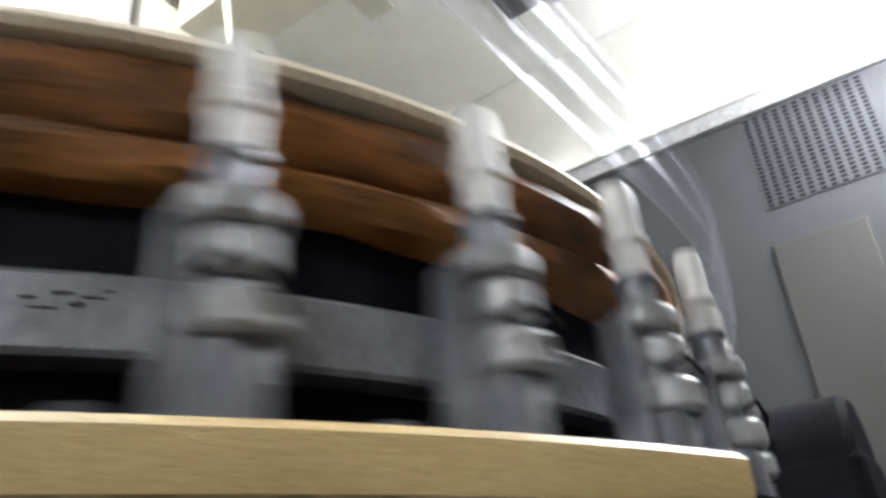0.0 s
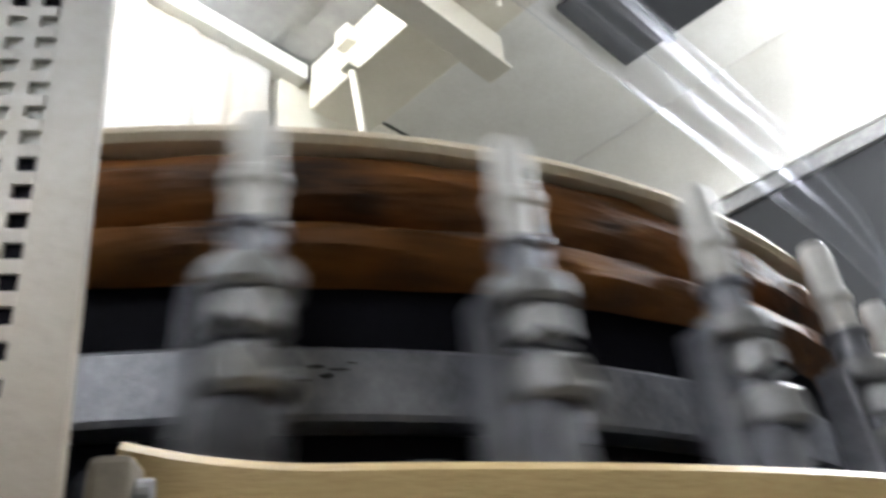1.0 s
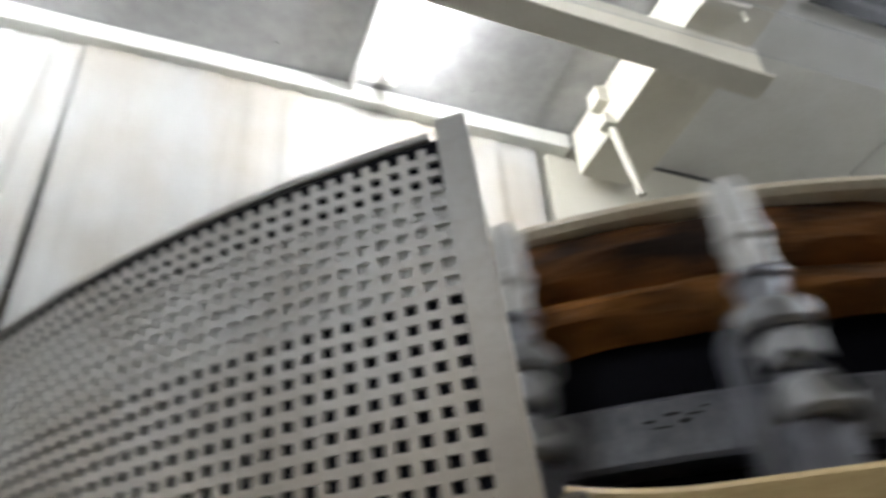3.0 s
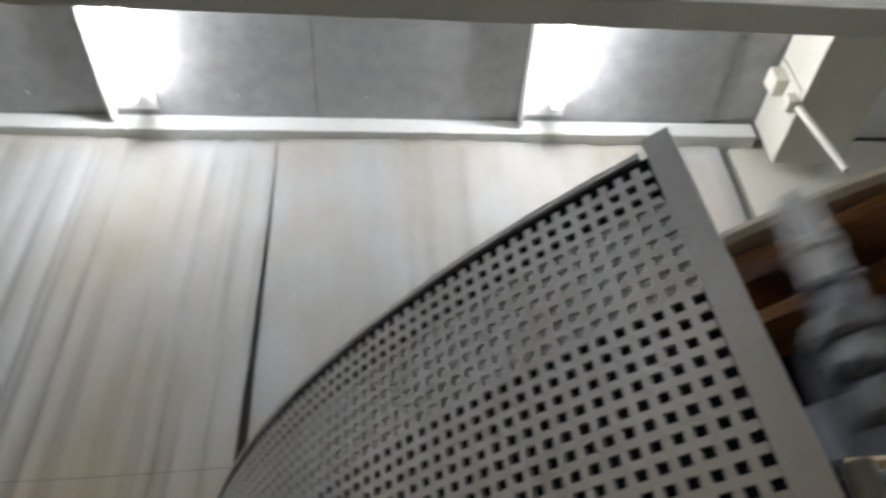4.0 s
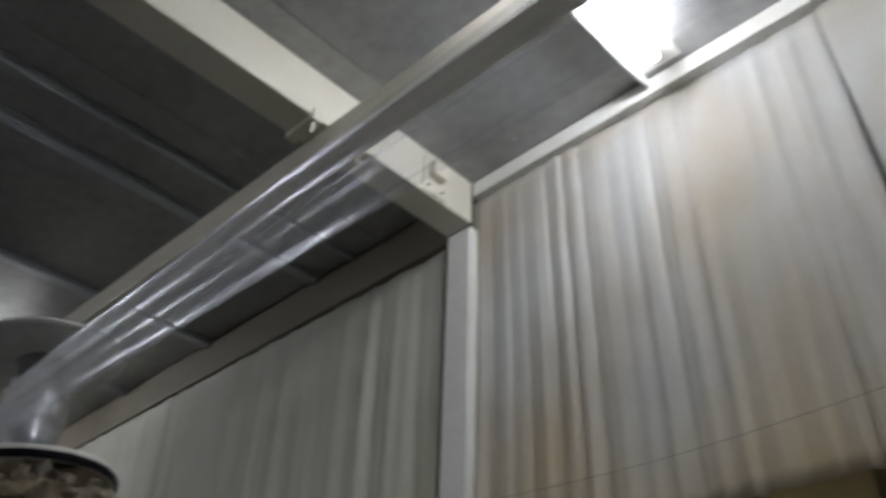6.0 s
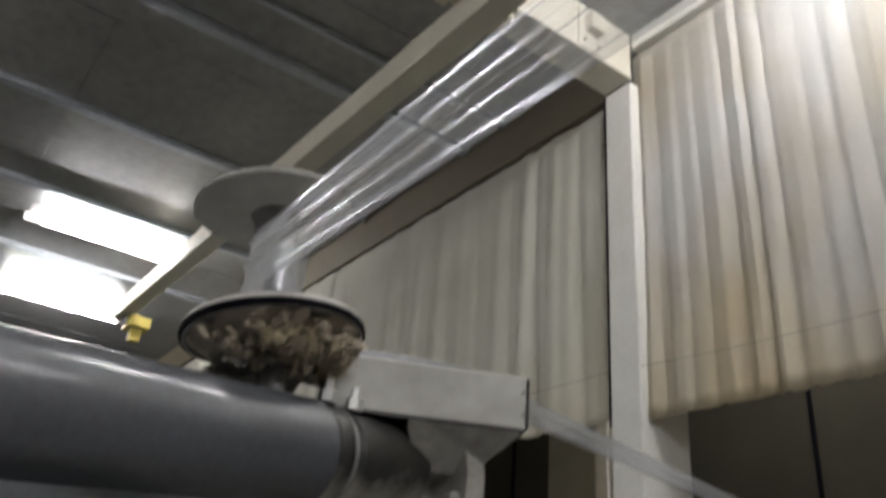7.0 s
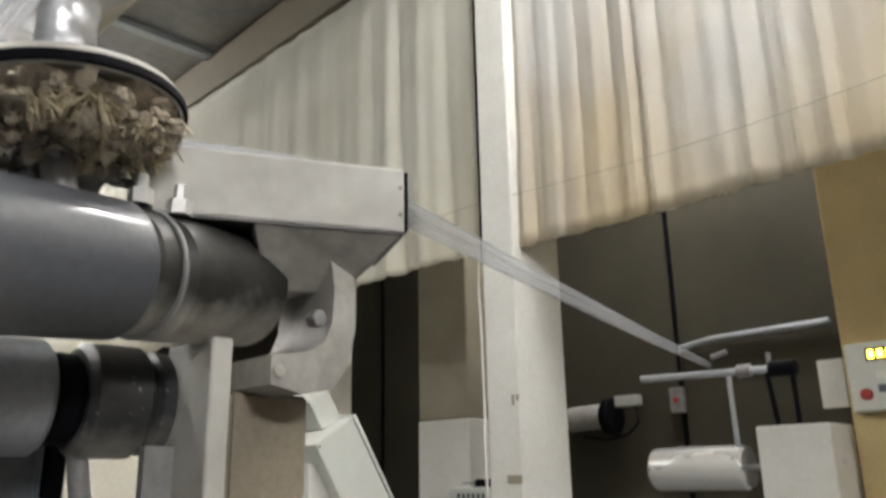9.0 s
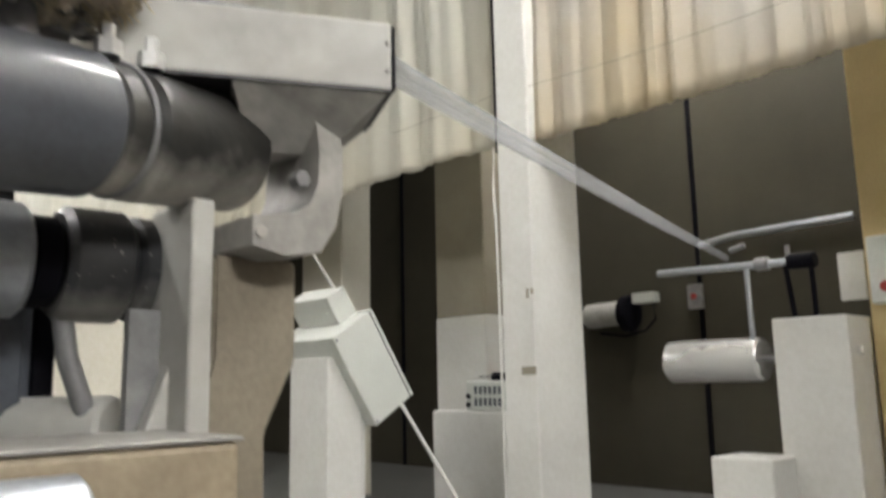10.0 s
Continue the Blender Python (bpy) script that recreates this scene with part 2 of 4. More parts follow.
M_ZINC = mat("galvanised_steel", (0.55, 0.58, 0.62), 0.4, 0.7, (0.40, 0.43, 0.47), 25, 0.9, 0.05)
M_RED = mat("red_plastic", (0.45, 0.05, 0.04), 0.4, 0, (0.35, 0.04, 0.03), 20, 0.8, 0.02)
M_HOOK = mat("yellow_hoist_paint", (0.62, 0.50, 0.10), 0.5, 0, (0.40, 0.33, 0.10), 30, 0.9, 0.1)


# ---- building helpers ----
def finish(bm, name, material, parent=None, label="", smooth=False):
    me = bpy.data.meshes.new(name)
    bmesh.ops.recalc_face_normals(bm, faces=bm.faces)
    if smooth:
        for f in bm.faces:
            f.smooth = True
    bm.to_mesh(me)
    bm.free()
    me.materials.append(material)
    ob = new(name, me)
    if smooth:
        me.set_sharp_from_angle(angle=radians(35))
    if parent:
        ob.parent = parent
    if label:
        tagged(ob, label)
    return ob


def part(name, bm, material, parent, label="", smooth=False):
    return finish(bm, name, material, parent, label, smooth)


def group_at(name, x, y, z, label, category, group="", kind="", rz=0):
    ob = new(name)
    ob.matrix_world = pose(x, y, z, 0, 0, rz)
    return tagged(ob, label, category, group, kind)


def box(x0, x1, y0, y1, z0, z1, bevel=0.004, bm=None, m=None):
    own = bmesh.new()
    bmesh.ops.create_cube(own, size=1)
    for v in own.verts:
        v.co = Vector((x0 + (v.co.x + 0.5) * (x1 - x0), y0 + (v.co.y + 0.5) * (y1 - y0), z0 + (v.co.z + 0.5) * (z1 - z0)))
    if bevel:
        bmesh.ops.bevel(own, geom=list(own.edges), offset=bevel, segments=2, affect="EDGES", profile=0.5)
    if m is not None:
        own.transform(m)
    return merge(bm, own)


def merge(bm, own):
    if bm is None:
        return own
    me = bpy.data.meshes.new("tmp")
    own.to_mesh(me)
    own.free()
    bm.from_mesh(me)
    bpy.data.meshes.remove(me)
    return bm


def lathe(profile, a0=0.0, a1=360.0, n=64, bm=None, m=None, closed=False, wobble=None, lift=None):
    """Turns (radius, height) pairs about z. wobble(angle, index) adds to the radius."""
    own = bmesh.new()
    full = abs(a1 - a0 - 360) < 1e-6
    cols = n if full else n + 1
    rings = []
    for i in range(cols):
        a = radians(a0 + (a1 - a0) * i / n)
        row = []
        for k, (r, z) in enumerate(profile):
            rr = r + (wobble(a, k) if wobble else 0)
            row.append(own.verts.new((rr * math.cos(a), rr * math.sin(a), z + (lift(a) if lift else 0))))
        rings.append(row)
    m_count = len(profile)
    for i in range(n):
        p, q = rings[i], rings[(i + 1) % cols]
        for k in range(m_count if closed else m_count - 1):
            own.faces.new((p[k], q[k], q[(k + 1) % m_count], p[(k + 1) % m_count]))
    if closed and not full:
        own.faces.new(rings[0])
        own.faces.new(rings[-1][::-1])
    bmesh.ops.remove_doubles(own, verts=own.verts, dist=1e-6)
    if m is not None:
        own.transform(m)
    return merge(bm, own)


def rod(p, q, r, n=20, bm=None, r2=None):
    p, q = Vector(p), Vector(q)
    length = (q - p).length
    r2 = r if r2 is None else r2
    m = Matrix.Translation(p) @ (q - p).to_track_quat("Z", "Y").to_matrix().to_4x4()
    c = min(r, r2) * 0.12
    return lathe([(0, 0), (r - c, 0), (r, c), (r2, length - c), (r2 - c, length), (0, length)], n=n, bm=bm, m=m)


def tube_along(pts, r, n=8, bm=None):
    own = bmesh.new()
    prev = None
    pts = [Vector(p) for p in pts]
    for i, p in enumerate(pts):
        d = (pts[min(i + 1, len(pts) - 1)] - pts[max(i - 1, 0)]).normalized()
        q = d.to_track_quat("Z", "Y").to_matrix()
        ring = [own.verts.new(p + q @ Vector((r * math.cos(2 * math.pi * k / n), r * math.sin(2 * math.pi * k / n), 0))) for k in range(n)]
        if prev:
            for k in range(n):
                own.faces.new((prev[k], prev[(k + 1) % n], ring[(k + 1) % n], ring[k]))
        prev = ring
    return merge(bm, own)


# ---- structure ----
WEST = -12.0


def ceiling_sheets():
    """Metal ceiling sheets one metre wide, with open joints and screw heads, under a slab; white sheets in the east bay."""
    slab = box(WEST, 4.6, -4.1, 8.1, CEIL + 0.012, CEIL + 0.1, 0)
    rnd = random.Random(5)
    for i in range(-12, 3):
        x0, x1 = i + 0.47 - 0.0, i + 1.47
        if x1 > 2.6:
            continue
        for y0, y1 in ((-4.0, -1.6), (-1.6, 0.7), (0.7, 3.06), (3.1, 5.3)):
            dz = rnd.uniform(0, 0.004)
            box(x0 + 0.003, x1 - 0.003, y0 + 0.002, y1 - 0.002, CEIL + dz, CEIL + 0.011, 0.002, slab)
            if 0.5 < y0 < 3 and -4 < x0 < 3:
                for sx in (0.24, 0.62):
                    for sy in (0.2, 0.7):
                        lathe([(0, -0.006), (0.008, -0.005), (0.012, 0), (0.012, 0.003)], n=8, bm=slab, m=pose(x0 + sx, y1 - sy, CEIL + dz - 0.001))
    tagged(finish(slab, "ceiling", M_CEIL), "grey galvanised metal sheet ceiling with joints", "ceiling", kind="structure")
    tagged(finish(box(2.93, 4.43, -4, 3.04, CEIL - 0.03, CEIL + 0.008, 0.003), "ceiling_east", M_WHITE), "white painted ceiling of the east bay", "ceiling", kind="structure")
    ht = box(3.36, 3.96, -0.9, 1.86, CEIL - 0.060, CEIL - 0.034, 0.006)
    tagged(finish(ht, "ceiling_hatch", M_GREY), "dark grey panel in the white ceiling", "hatch", kind="structure")
    tagged(finish(box(3.40, 3.98, 1.56, 1.61, CEIL - 0.085, CEIL - 0.064, 0.004), "trim_hatch", M_ZINC), "pale strip across the dark ceiling panel", "strip", kind="structure")


def room():
    tagged(finish(box(WEST, 4.5, -4, 8, FLOOR - 0.12, FLOOR, 0), "floor", M_FLOOR), "worn grey concrete factory floor", "floor", kind="structure")
    ceiling_sheets()
    tagged(finish(box(4.5, 4.62, -4, 8, FLOOR, 3.97, 0), "wall_east", M_GREY), "dusty grey sheet metal wall", "wall", kind="structure")
    tagged(finish(box(4.44, 4.62, -4, 8, 3.974, CEIL - 0.004, 0.006), "trim_east", M_WHITE), "white painted bulkhead above the grey wall", "bulkhead", kind="structure")
    tagged(finish(box(4.46, 4.498, -4, 3.04, 3.885, 3.968, 0.004), "trim_east_lower", M_STEEL), "pale grey metal flashing under the bulkhead", "flashing", kind="structure")
    tagged(finish(box(2.58, 4.44, 3.06, 3.2, FLOOR, CEIL - 0.034, 0), "wall_north_east", M_CREAM), "cream painted wall beside the curtain", "wall", kind="structure")
    tagged(finish(box(WEST, 2.9, 5.3, 5.42, FLOOR, CEIL - 0.004, 0), "wall_north", M_DARKWALL), "dark green-grey wall of the bay behind the curtains", "wall", kind="structure")
    tagged(finish(box(WEST - 0.12, WEST, -4, 8, FLOOR, CEIL - 0.004, 0), "wall_west", M_GREY), "plain grey wall", "wall", kind="structure")
    # South wall is out of view; it closes the room, dull to cut bounce.
    tagged(finish(box(WEST, 4.5, -4.12, -4, FLOOR, CEIL - 0.004, 0), "wall_south", M_TAN), "plain dull wall", "wall", kind="structure")
    tagged(finish(box(-1.70, 2.70, WALL - 0.02, WALL + 0.10, 4.632, CEIL - 0.003, 0.006), "curtain_rail", M_WHITE), "white painted curtain rail under the ceiling", "rail", kind="structure")
    for name, x0, x1, z0 in (("beam_west", -1.89, -1.70, 4.43), ("beam_east", 2.71, 3.06, 4.43)):
        tagged(finish(box(x0, x1, -4, 2.975, z0, CEIL - 0.004, 0.006), name, M_CREAM), "cream painted steel ceiling beam", "beam", kind="structure")
    lb = box(-7.1, 3.09, 1.97, 2.03, 4.2, 4.428, 0.004)
    box(-7.1, 3.09, 1.935, 2.065, 4.198, 4.215, 0.004, lb)
    lb.transform(Matrix.Translation((0.5, 2.0, 0)) @ Matrix.Rotation(radians(1.03), 4, "Z") @ Matrix.Translation((-0.5, -2.0, 0)))
    tagged(finish(lb, "beam_long", M_CREAM), "long cream hoist beam slung under the cross beams", "beam", kind="structure")
    for x, y in ((-1.795, 1.855), (-1.795, 2.145), (2.81, 1.855), (2.81, 2.145)):
        cl = box(x - 0.11, x + 0.11, y - 0.03, y + 0.03, 4.40, 4.47, 0.005)
        rod((x + 0.08, y, 4.33), (x + 0.08, y, 4.50), 0.012, 10, cl)
        tagged(finish(cl, "beam_clamp", M_CREAM), "cream steel clamp holding the hoist beam", "clamp", "beam clamps")
    for x, wdt in ((-3.19, 0.08), (-2.78, 0.03), (-4.55, 0.08), (-5.9, 0.08), (-7.3, 0.08)):
        tagged(finish(box(x - wdt / 2, x + wdt / 2, -4, 2.99, CEIL - 0.05, CEIL - 0.003, 0.004), "purlin", M_ZINC), "narrow grey ceiling purlin", "purlin", "ceiling purlins", kind="structure")
    tagged(finish(box(-1.89, -1.715, 2.975, 3.29, FLOOR, 4.428, 0.008), "column_1", M_WHITE), "white painted column between the curtains", "column", kind="structure")
    # Black strip added for the shade in the gap between column and curtain.
    tagged(finish(box(-1.912, -1.893, 2.985, 3.04, 2.60, 4.425, 0.003), "trim_column", M_BLACK), "black strip painted as the dark gap beside the column", "seal", kind="structure")
    tagged(finish(box(-0.82, -0.30, 4.0, 4.3, FLOOR, CEIL - 0.004, 0.008), "column_2", M_YELLOW), "pale yellow painted column", "column", kind="structure")
    c3 = group_at("column_3", -2.93, 3.95, FLOOR, "tan column with a white painted lower half", "column", kind="structure")
    part("shaft", box(-0.2, 0.2, -0.2, 0.2, 1.10, CEIL - FLOOR - 0.004, 0.01), M_TAN, c3, "tan upper shaft")
    part("dado", box(-0.204, 0.204, -0.204, 0.204, 0, 1.10, 0.01), M_WHITE, c3, "white painted lower half")
    tagged(finish(box(-4.5, -4.02, 3.7, 3.95, FLOOR, CEIL - 0.004, 0.008), "column_4", M_CREAM), "cream column behind the far curtain", "column", kind="structure")
    tagged(finish(box(WEST, -1.894, WALL - 0.0, WALL + 0.14, 4.42, CEIL - 0.004, 0.004), "bulkhead_west", M_BULK), "brownish bulkhead above the far curtain", "bulkhead", kind="structure")
    # panel joints and pipes on the dark wall
    for x in (-2.26, -5.25, -6.3, -0.9):
        tagged(finish(box(x - 0.014, x + 0.014, 5.275, 5.297, FLOOR, CEIL - 0.01, 0.004), "wall_trunking", M_BLACK), "narrow black cable trunking on the dark wall", "trunking", "wall trunking", kind="structure")
    # vent and opening on the grey wall
    v = group_at("wall_vent", 4.5, 0.72, 3.63, "fine vent slots punched in the grey wall", "vent")
    part("panel", box(-0.008, -0.003, -0.28, 0.28, -0.25, 0.25, 0.002), M_GREY, v)
    # Slots are flat black slabs; the dark inside the openings is their colour.
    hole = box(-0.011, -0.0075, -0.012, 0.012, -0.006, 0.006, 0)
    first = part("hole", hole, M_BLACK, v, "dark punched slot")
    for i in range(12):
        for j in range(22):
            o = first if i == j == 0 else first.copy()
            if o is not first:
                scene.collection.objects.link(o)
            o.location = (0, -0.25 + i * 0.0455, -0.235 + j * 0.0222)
    tagged(finish(box(4.47, 4.497, 0.62, 1.02, FLOOR, 3.2, 0.01), "door_1", M_DOOR), "dull brown-grey door in the grey wall", "door", kind="structure")


def curtain(name, x0, x1, z0, z1, material, label, folds, depth, taper=0.0, wave=0.0, seed=1, lean0=0.0):
    bm = bmesh.new()
    nx, nz = int((x1 - x0) / 0.016), 30
    rnd = random.Random(seed)
    ph = [rnd.uniform(0, 6.28) for _ in range(8)]
    grid = []
    for j in range(nz + 1):
        v = j / nz
        row = []
        for i in range(nx + 1):
            u = i / nx
            x = x0 + (x1 - x0) * u + taper * (1 - v) * u ** 6 + lean0 * (1 - v) * (1 - u) ** 6
            w = 2 * math.pi * folds * u
            amp = depth * (0.30 + 0.70 * (1 - v)) * (0.66 + 0.34 * math.sin(w * 0.21 + ph[0]))
            y = amp * (1.1 - 2.0 * abs(math.sin(0.5 * w + 0.45 * math.sin(w * 0.37 + ph[1]) + 0.25 * math.sin(2.2 * v + ph[5]))) + 0.5 * math.sin(w + 0.9 * math.sin(w * 0.37 + ph[1]) + 0.5 * math.sin(2.2 * v + ph[5])) + 0.35 * math.sin(2.3 * w + ph[2] + v))
            y += 0.010 * math.sin(4 * v + 5 * u + ph[6]) + 0.002 * math.sin(31 * v + 3 * u)
            z = z0 + (z1 - z0) * v
            if j == 0:
                z += 0.005 * math.sin(w + ph[3]) + wave * math.sin(3.1 * math.pi * u + ph[4]) + 0.003 * math.sin(3.7 * w)
            row.append(bm.verts.new((x, WALL + 0.04 + y, z)))
        grid.append(row)
    for j in range(nz):
        for i in range(nx):
            bm.faces.new((grid[j][i], grid[j][i + 1], grid[j + 1][i + 1], grid[j + 1][i]))
    ob = finish(bm, name, material, smooth=True)
    so = ob.modifiers.new("thickness", "SOLIDIFY")
    so.thickness = 0.003
    return tagged(ob, label, "curtain", "hanging curtains")


def curtains():
    curtain("curtain", -1.75, 0.278, 2.615, 4.630, M_CLOTH, "stained off-white cloth curtain hanging from a rail", 16, 0.020, 0.012, seed=4)
    curtain("curtain", 0.280, 2.52, 2.60, 4.630, M_CLOTH, "off-white cloth curtain with loose folds", 11, 0.020, 0.0, seed=9, lean0=0.055)
    curtain("curtain", -9.5, -1.905, 2.63, 4.418, M_CLOTH_B, "grey-green cloth curtain under the bulkhead", 27, 0.026, 0.0, 0.025, seed=2)
    sag = [(x, 2.985, 2.857 - (0.05 * math.sin(math.pi * (x + 1.9) / 2.2) if -1.9 < x < 0.3 else 0)) for x in np.linspace(-2.6, 2.6, 60)]
    tagged(finish(tube_along(sag, 0.0013, 6), "string", M_STRING), "thin grey string stretched across the curtains", "string")


def lamps():
    first = None
    for x, y in LAMP_SPOTS:
        if first is None:
            first = group_at("ceiling_lamp", 0, 0, 0, "bright white fluorescent ceiling lamp", "ceiling lamp", "ceiling lamps")
            part("tube", rod((0.08, -0.60, -0.112), (0.08, 0.60, -0.112), 0.016, 14), M_LAMP, first, "glowing white tube", True)
            part("frame", box(-0.075, -0.055, -0.72, 0.76, -0.078, -0.004, 0.002), M_WHITE, first, "white edge strip")
            part("reflector", box(-0.053, 0.15, -0.70, 0.74, -0.010, -0.003, 0.002), M_WHITE, first, "white reflector plate")
            part("batten", box(0.05, 0.11, -0.62, 0.62, -0.022, -0.003, 0.004), M_WHITE, first, "white batten")
            for sy in (-0.61, 0.61):
                part("lamp_holder", box(0.066, 0.094, sy - 0.012, sy + 0.012, -0.131, -0.022, 0.003), M_WHITE, first)
            first.matrix_world = pose(x, y, CEIL - 0.002)
        else:
            copy_thing(first, pose(x, y, CEIL - 0.002))


def fill_lamps():
    first = None
    for x, y in FILL_SPOTS:
        if first is None:
            first = group_at("pendant_lamp", 0, 0, 0, "added fill tube on two rods, out of view", "pendant lamp", "pendant lamps")
            part("tube", rod((0, -0.60, -0.90), (0, 0.60, -0.90), 0.016, 14), M_LAMP, first, "glowing white tube", True)
            for sy in (-0.61, 0.61):
                part("rod", rod((0, sy, -0.92), (0, sy, -0.03), 0.008, 8), M_WHITE, first)
            first.matrix_world = pose(x, y, CEIL - 0.002)
        else:
            copy_thing(first, pose(x, y, CEIL - 0.002))


# ---- ring machine ----
POSTS = 31
STEP = 360.0 / POSTS


def ring_machine():
    base = group_at("ring_machine", CX, CY, FLOOR, "round winding machine with a grey plate, black drum and beige lip", "machine")
    f = FLOOR
    part("base", lathe([(0, 0), (0.98, 0), (0.98, 0.80), (0.94, 0.82), (0, 0.82)], n=96), M_STEEL, base, "grey base drum")
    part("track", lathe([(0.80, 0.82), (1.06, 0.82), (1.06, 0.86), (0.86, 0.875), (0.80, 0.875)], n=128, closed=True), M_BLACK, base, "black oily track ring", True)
    part("plate", lathe([(0.86, 0.958), (0.902, 0.958), (0.905, 0.962), (0.905, 1.008), (0.90, 1.013), (0.86, 1.013)], n=128, closed=True), M_PLATE, base, "grey greasy plate ring", True)
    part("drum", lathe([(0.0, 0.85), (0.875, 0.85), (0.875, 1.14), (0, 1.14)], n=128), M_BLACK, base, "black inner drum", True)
    part("lip", lathe([(0.85, 1.186), (0.915, 1.186), (0.92, 1.192), (0.915, 1.202), (0.85, 1.204)], n=128, closed=True), M_LIP, base, "beige lip ring", True)
    for da, z, w, h in ((-1.2, 0.992, 0.010, 0.006), (-0.6, 0.986, 0.016, 0.004), (0.0, 0.996, 0.012, 0.007), (0.5, 0.989, 0.008, 0.010), (1.1, 0.994, 0.014, 0.005), (1.6, 0.999, 0.006, 0.004)):
        a = radians(-124.2 + da)
        own = bmesh.new()
        bmesh.ops.create_icosphere(own, subdivisions=2, radius=0.5)
        for v in own.verts:
            v.co *= 1 + 0.6 * noise.noise(v.co * 4 + Vector((da * 9, 0, 0)))
            v.co = Vector((v.co.x * 0.0008, v.co.y * w * 1.1, v.co.z * h * 0.4))
        own.transform(pose(0.9052 * math.cos(a), 0.9052 * math.sin(a), z, 0, 0, math.degrees(a)))
        part("grease_spot", own, M_GREASE, base, "black grease spot", True)
    # wooden tray rim
    part("rim", lathe([(1.085, 0.833), (1.128, 0.835), (1.130, 0.842), (1.130, 0.855), (1.126, 0.859), (1.085, 0.859)], -128.0, -108.4, 80, closed=True, lift=lambda a: 0.010 * max(0.0, (-124.2 - math.degrees(a)) / 3.8) ** 2), M_WOOD, base, "yellowish wooden tray rim", True)


def rotor():
    ro = group_at("rotor", CX, CY, FLOOR, "turning ring of white carrier posts and brown winding", "machine rotor")
    rnd = random.Random(3)
    k = [rnd.uniform(0, 6.28) for _ in range(8)]

    def lumps(a, i):
        return 0.004 * math.sin(9 * a + k[0] + i) + 0.003 * math.sin(23 * a + k[1] + 2.1 * i) + 0.002 * math.sin(51 * a + k[2] + 3 * i)
    upper = [(0.88, 1.186), (0.900, 1.184), (0.911, 1.172), (0.914, 1.155), (0.907, 1.138), (0.892, 1.125), (0.88, 1.120)]
    lower = [(0.88, 1.123), (0.892, 1.121), (0.904, 1.115), (0.914, 1.103), (0.911, 1.090), (0.897, 1.079), (0.88, 1.074)]
    part("upper_coil", lathe(upper, n=260, wobble=lumps), M_RUST_SHADED, ro, "brown wound material, darkened as shade under the lip", True)
    part("lower_coil", lathe(lower, n=260, wobble=lumps), M_RUST, ro, "rusty orange wound material", True)
    post = None
    rp = 0.952
    for i in range(POSTS):
        a = radians(-118.8 + i * STEP)
        m = pose(rp * math.cos(a), rp * math.sin(a), 0, 0, 0, math.degrees(a))
        if post is None:
            post = part("carrier", lathe([(0, 0.862), (0.026, 0.862), (0.026, 0.942), (0.022, 0.950), (0, 0.950)], n=20), M_STEM, ro, "blue-grey lower spindle", True)
            part("upright", lathe([(0, 1.074), (0.016, 1.074), (0.016, 1.106), (0.019, 1.110), (0.019, 1.119), (0.016, 1.123), (0.0155, 1.164), (0.013, 1.174), (0, 1.176)], n=20), M_POST, post, "off-white upright", True)
            part("collar", lathe([(0, 1.040), (0.017, 1.040), (0.017, 1.068), (0.021, 1.071), (0.021, 1.076), (0.016, 1.078), (0, 1.078)], n=20), M_PLATE, post, "grey collar with a bright rim", True)
            part("cap", lathe([(0, 1.020), (0.026, 1.020), (0.031, 1.024), (0.032, 1.036), (0.029, 1.042), (0, 1.044)], n=24), M_STEEL, post, "grey flanged cap", True)
            part("waist", lathe([(0, 0.948), (0.017, 0.948), (0.017, 1.022), (0, 1.022)], n=16), M_PLATE, post, "dark waist", True)
            part("upper_knob", lathe([(0, 0.989), (0.018, 0.989), (0.022, 0.993), (0.022, 1.012), (0.018, 1.017), (0, 1.017)], n=20, m=pose(0.008, 0.003, 0)), M_KNOB, post, "pale worn knob", True)
            part("lower_knob", lathe([(0, 0.949), (0.022, 0.949), (0.027, 0.954), (0.027, 0.973), (0.022, 0.979), (0, 0.979)], n=20, m=pose(0.008, 0.006, 0)), M_KNOB, post, "pale worn knob", True)
            part("side_plate", box(-0.028, 0.004, -0.038, -0.026, 0.905, 1.034, 0.004), M_PLATE, post, "dark grey side plate")
            part("wire_guide", tube_along([(0.022, -0.02, 0.984), (0.034, -0.006, 0.994), (0.038, 0.012, 0.979), (0.028, 0.026, 0.962)], 0.0025, 6), M_BLACK, post, "black wire guide")
            post.matrix_local = m
            first, kids = post, tuple(post.children)
        else:
            made = {}
            for o in (first, *kids):
                made[o] = o.copy()
                scene.collection.objects.link(made[o])
            for c in kids:
                made[c].parent = made[first]
            made[first].matrix_local = m
    # small guide rollers under the plate, between the posts
    wheel = None
    for i in range(POSTS):
        a = radians(-118.8 + (i + 0.62) * STEP)
        if wheel is None:
            wheel = part("guide_roller", lathe([(0, -0.016), (0.012, -0.016), (0.016, -0.010), (0.016, 0.010), (0.012, 0.016), (0, 0.016)], n=16), M_STEM, ro, "small grey guide roller", True)
        else:
            wheel = wheel.copy()
            scene.collection.objects.link(wheel)
        wheel.location = (0.925 * math.cos(a), 0.925 * math.sin(a), 0.905)
    return ro


def lean(ob):
    """The guard's edge runs slightly out of plumb."""
    for v in ob.data.vertices:
        turn = Matrix.Rotation(radians(1.0) * max(0.0, 1.064 - v.co.z) / 0.264, 3, "Z")
        v.co = turn @ v.co


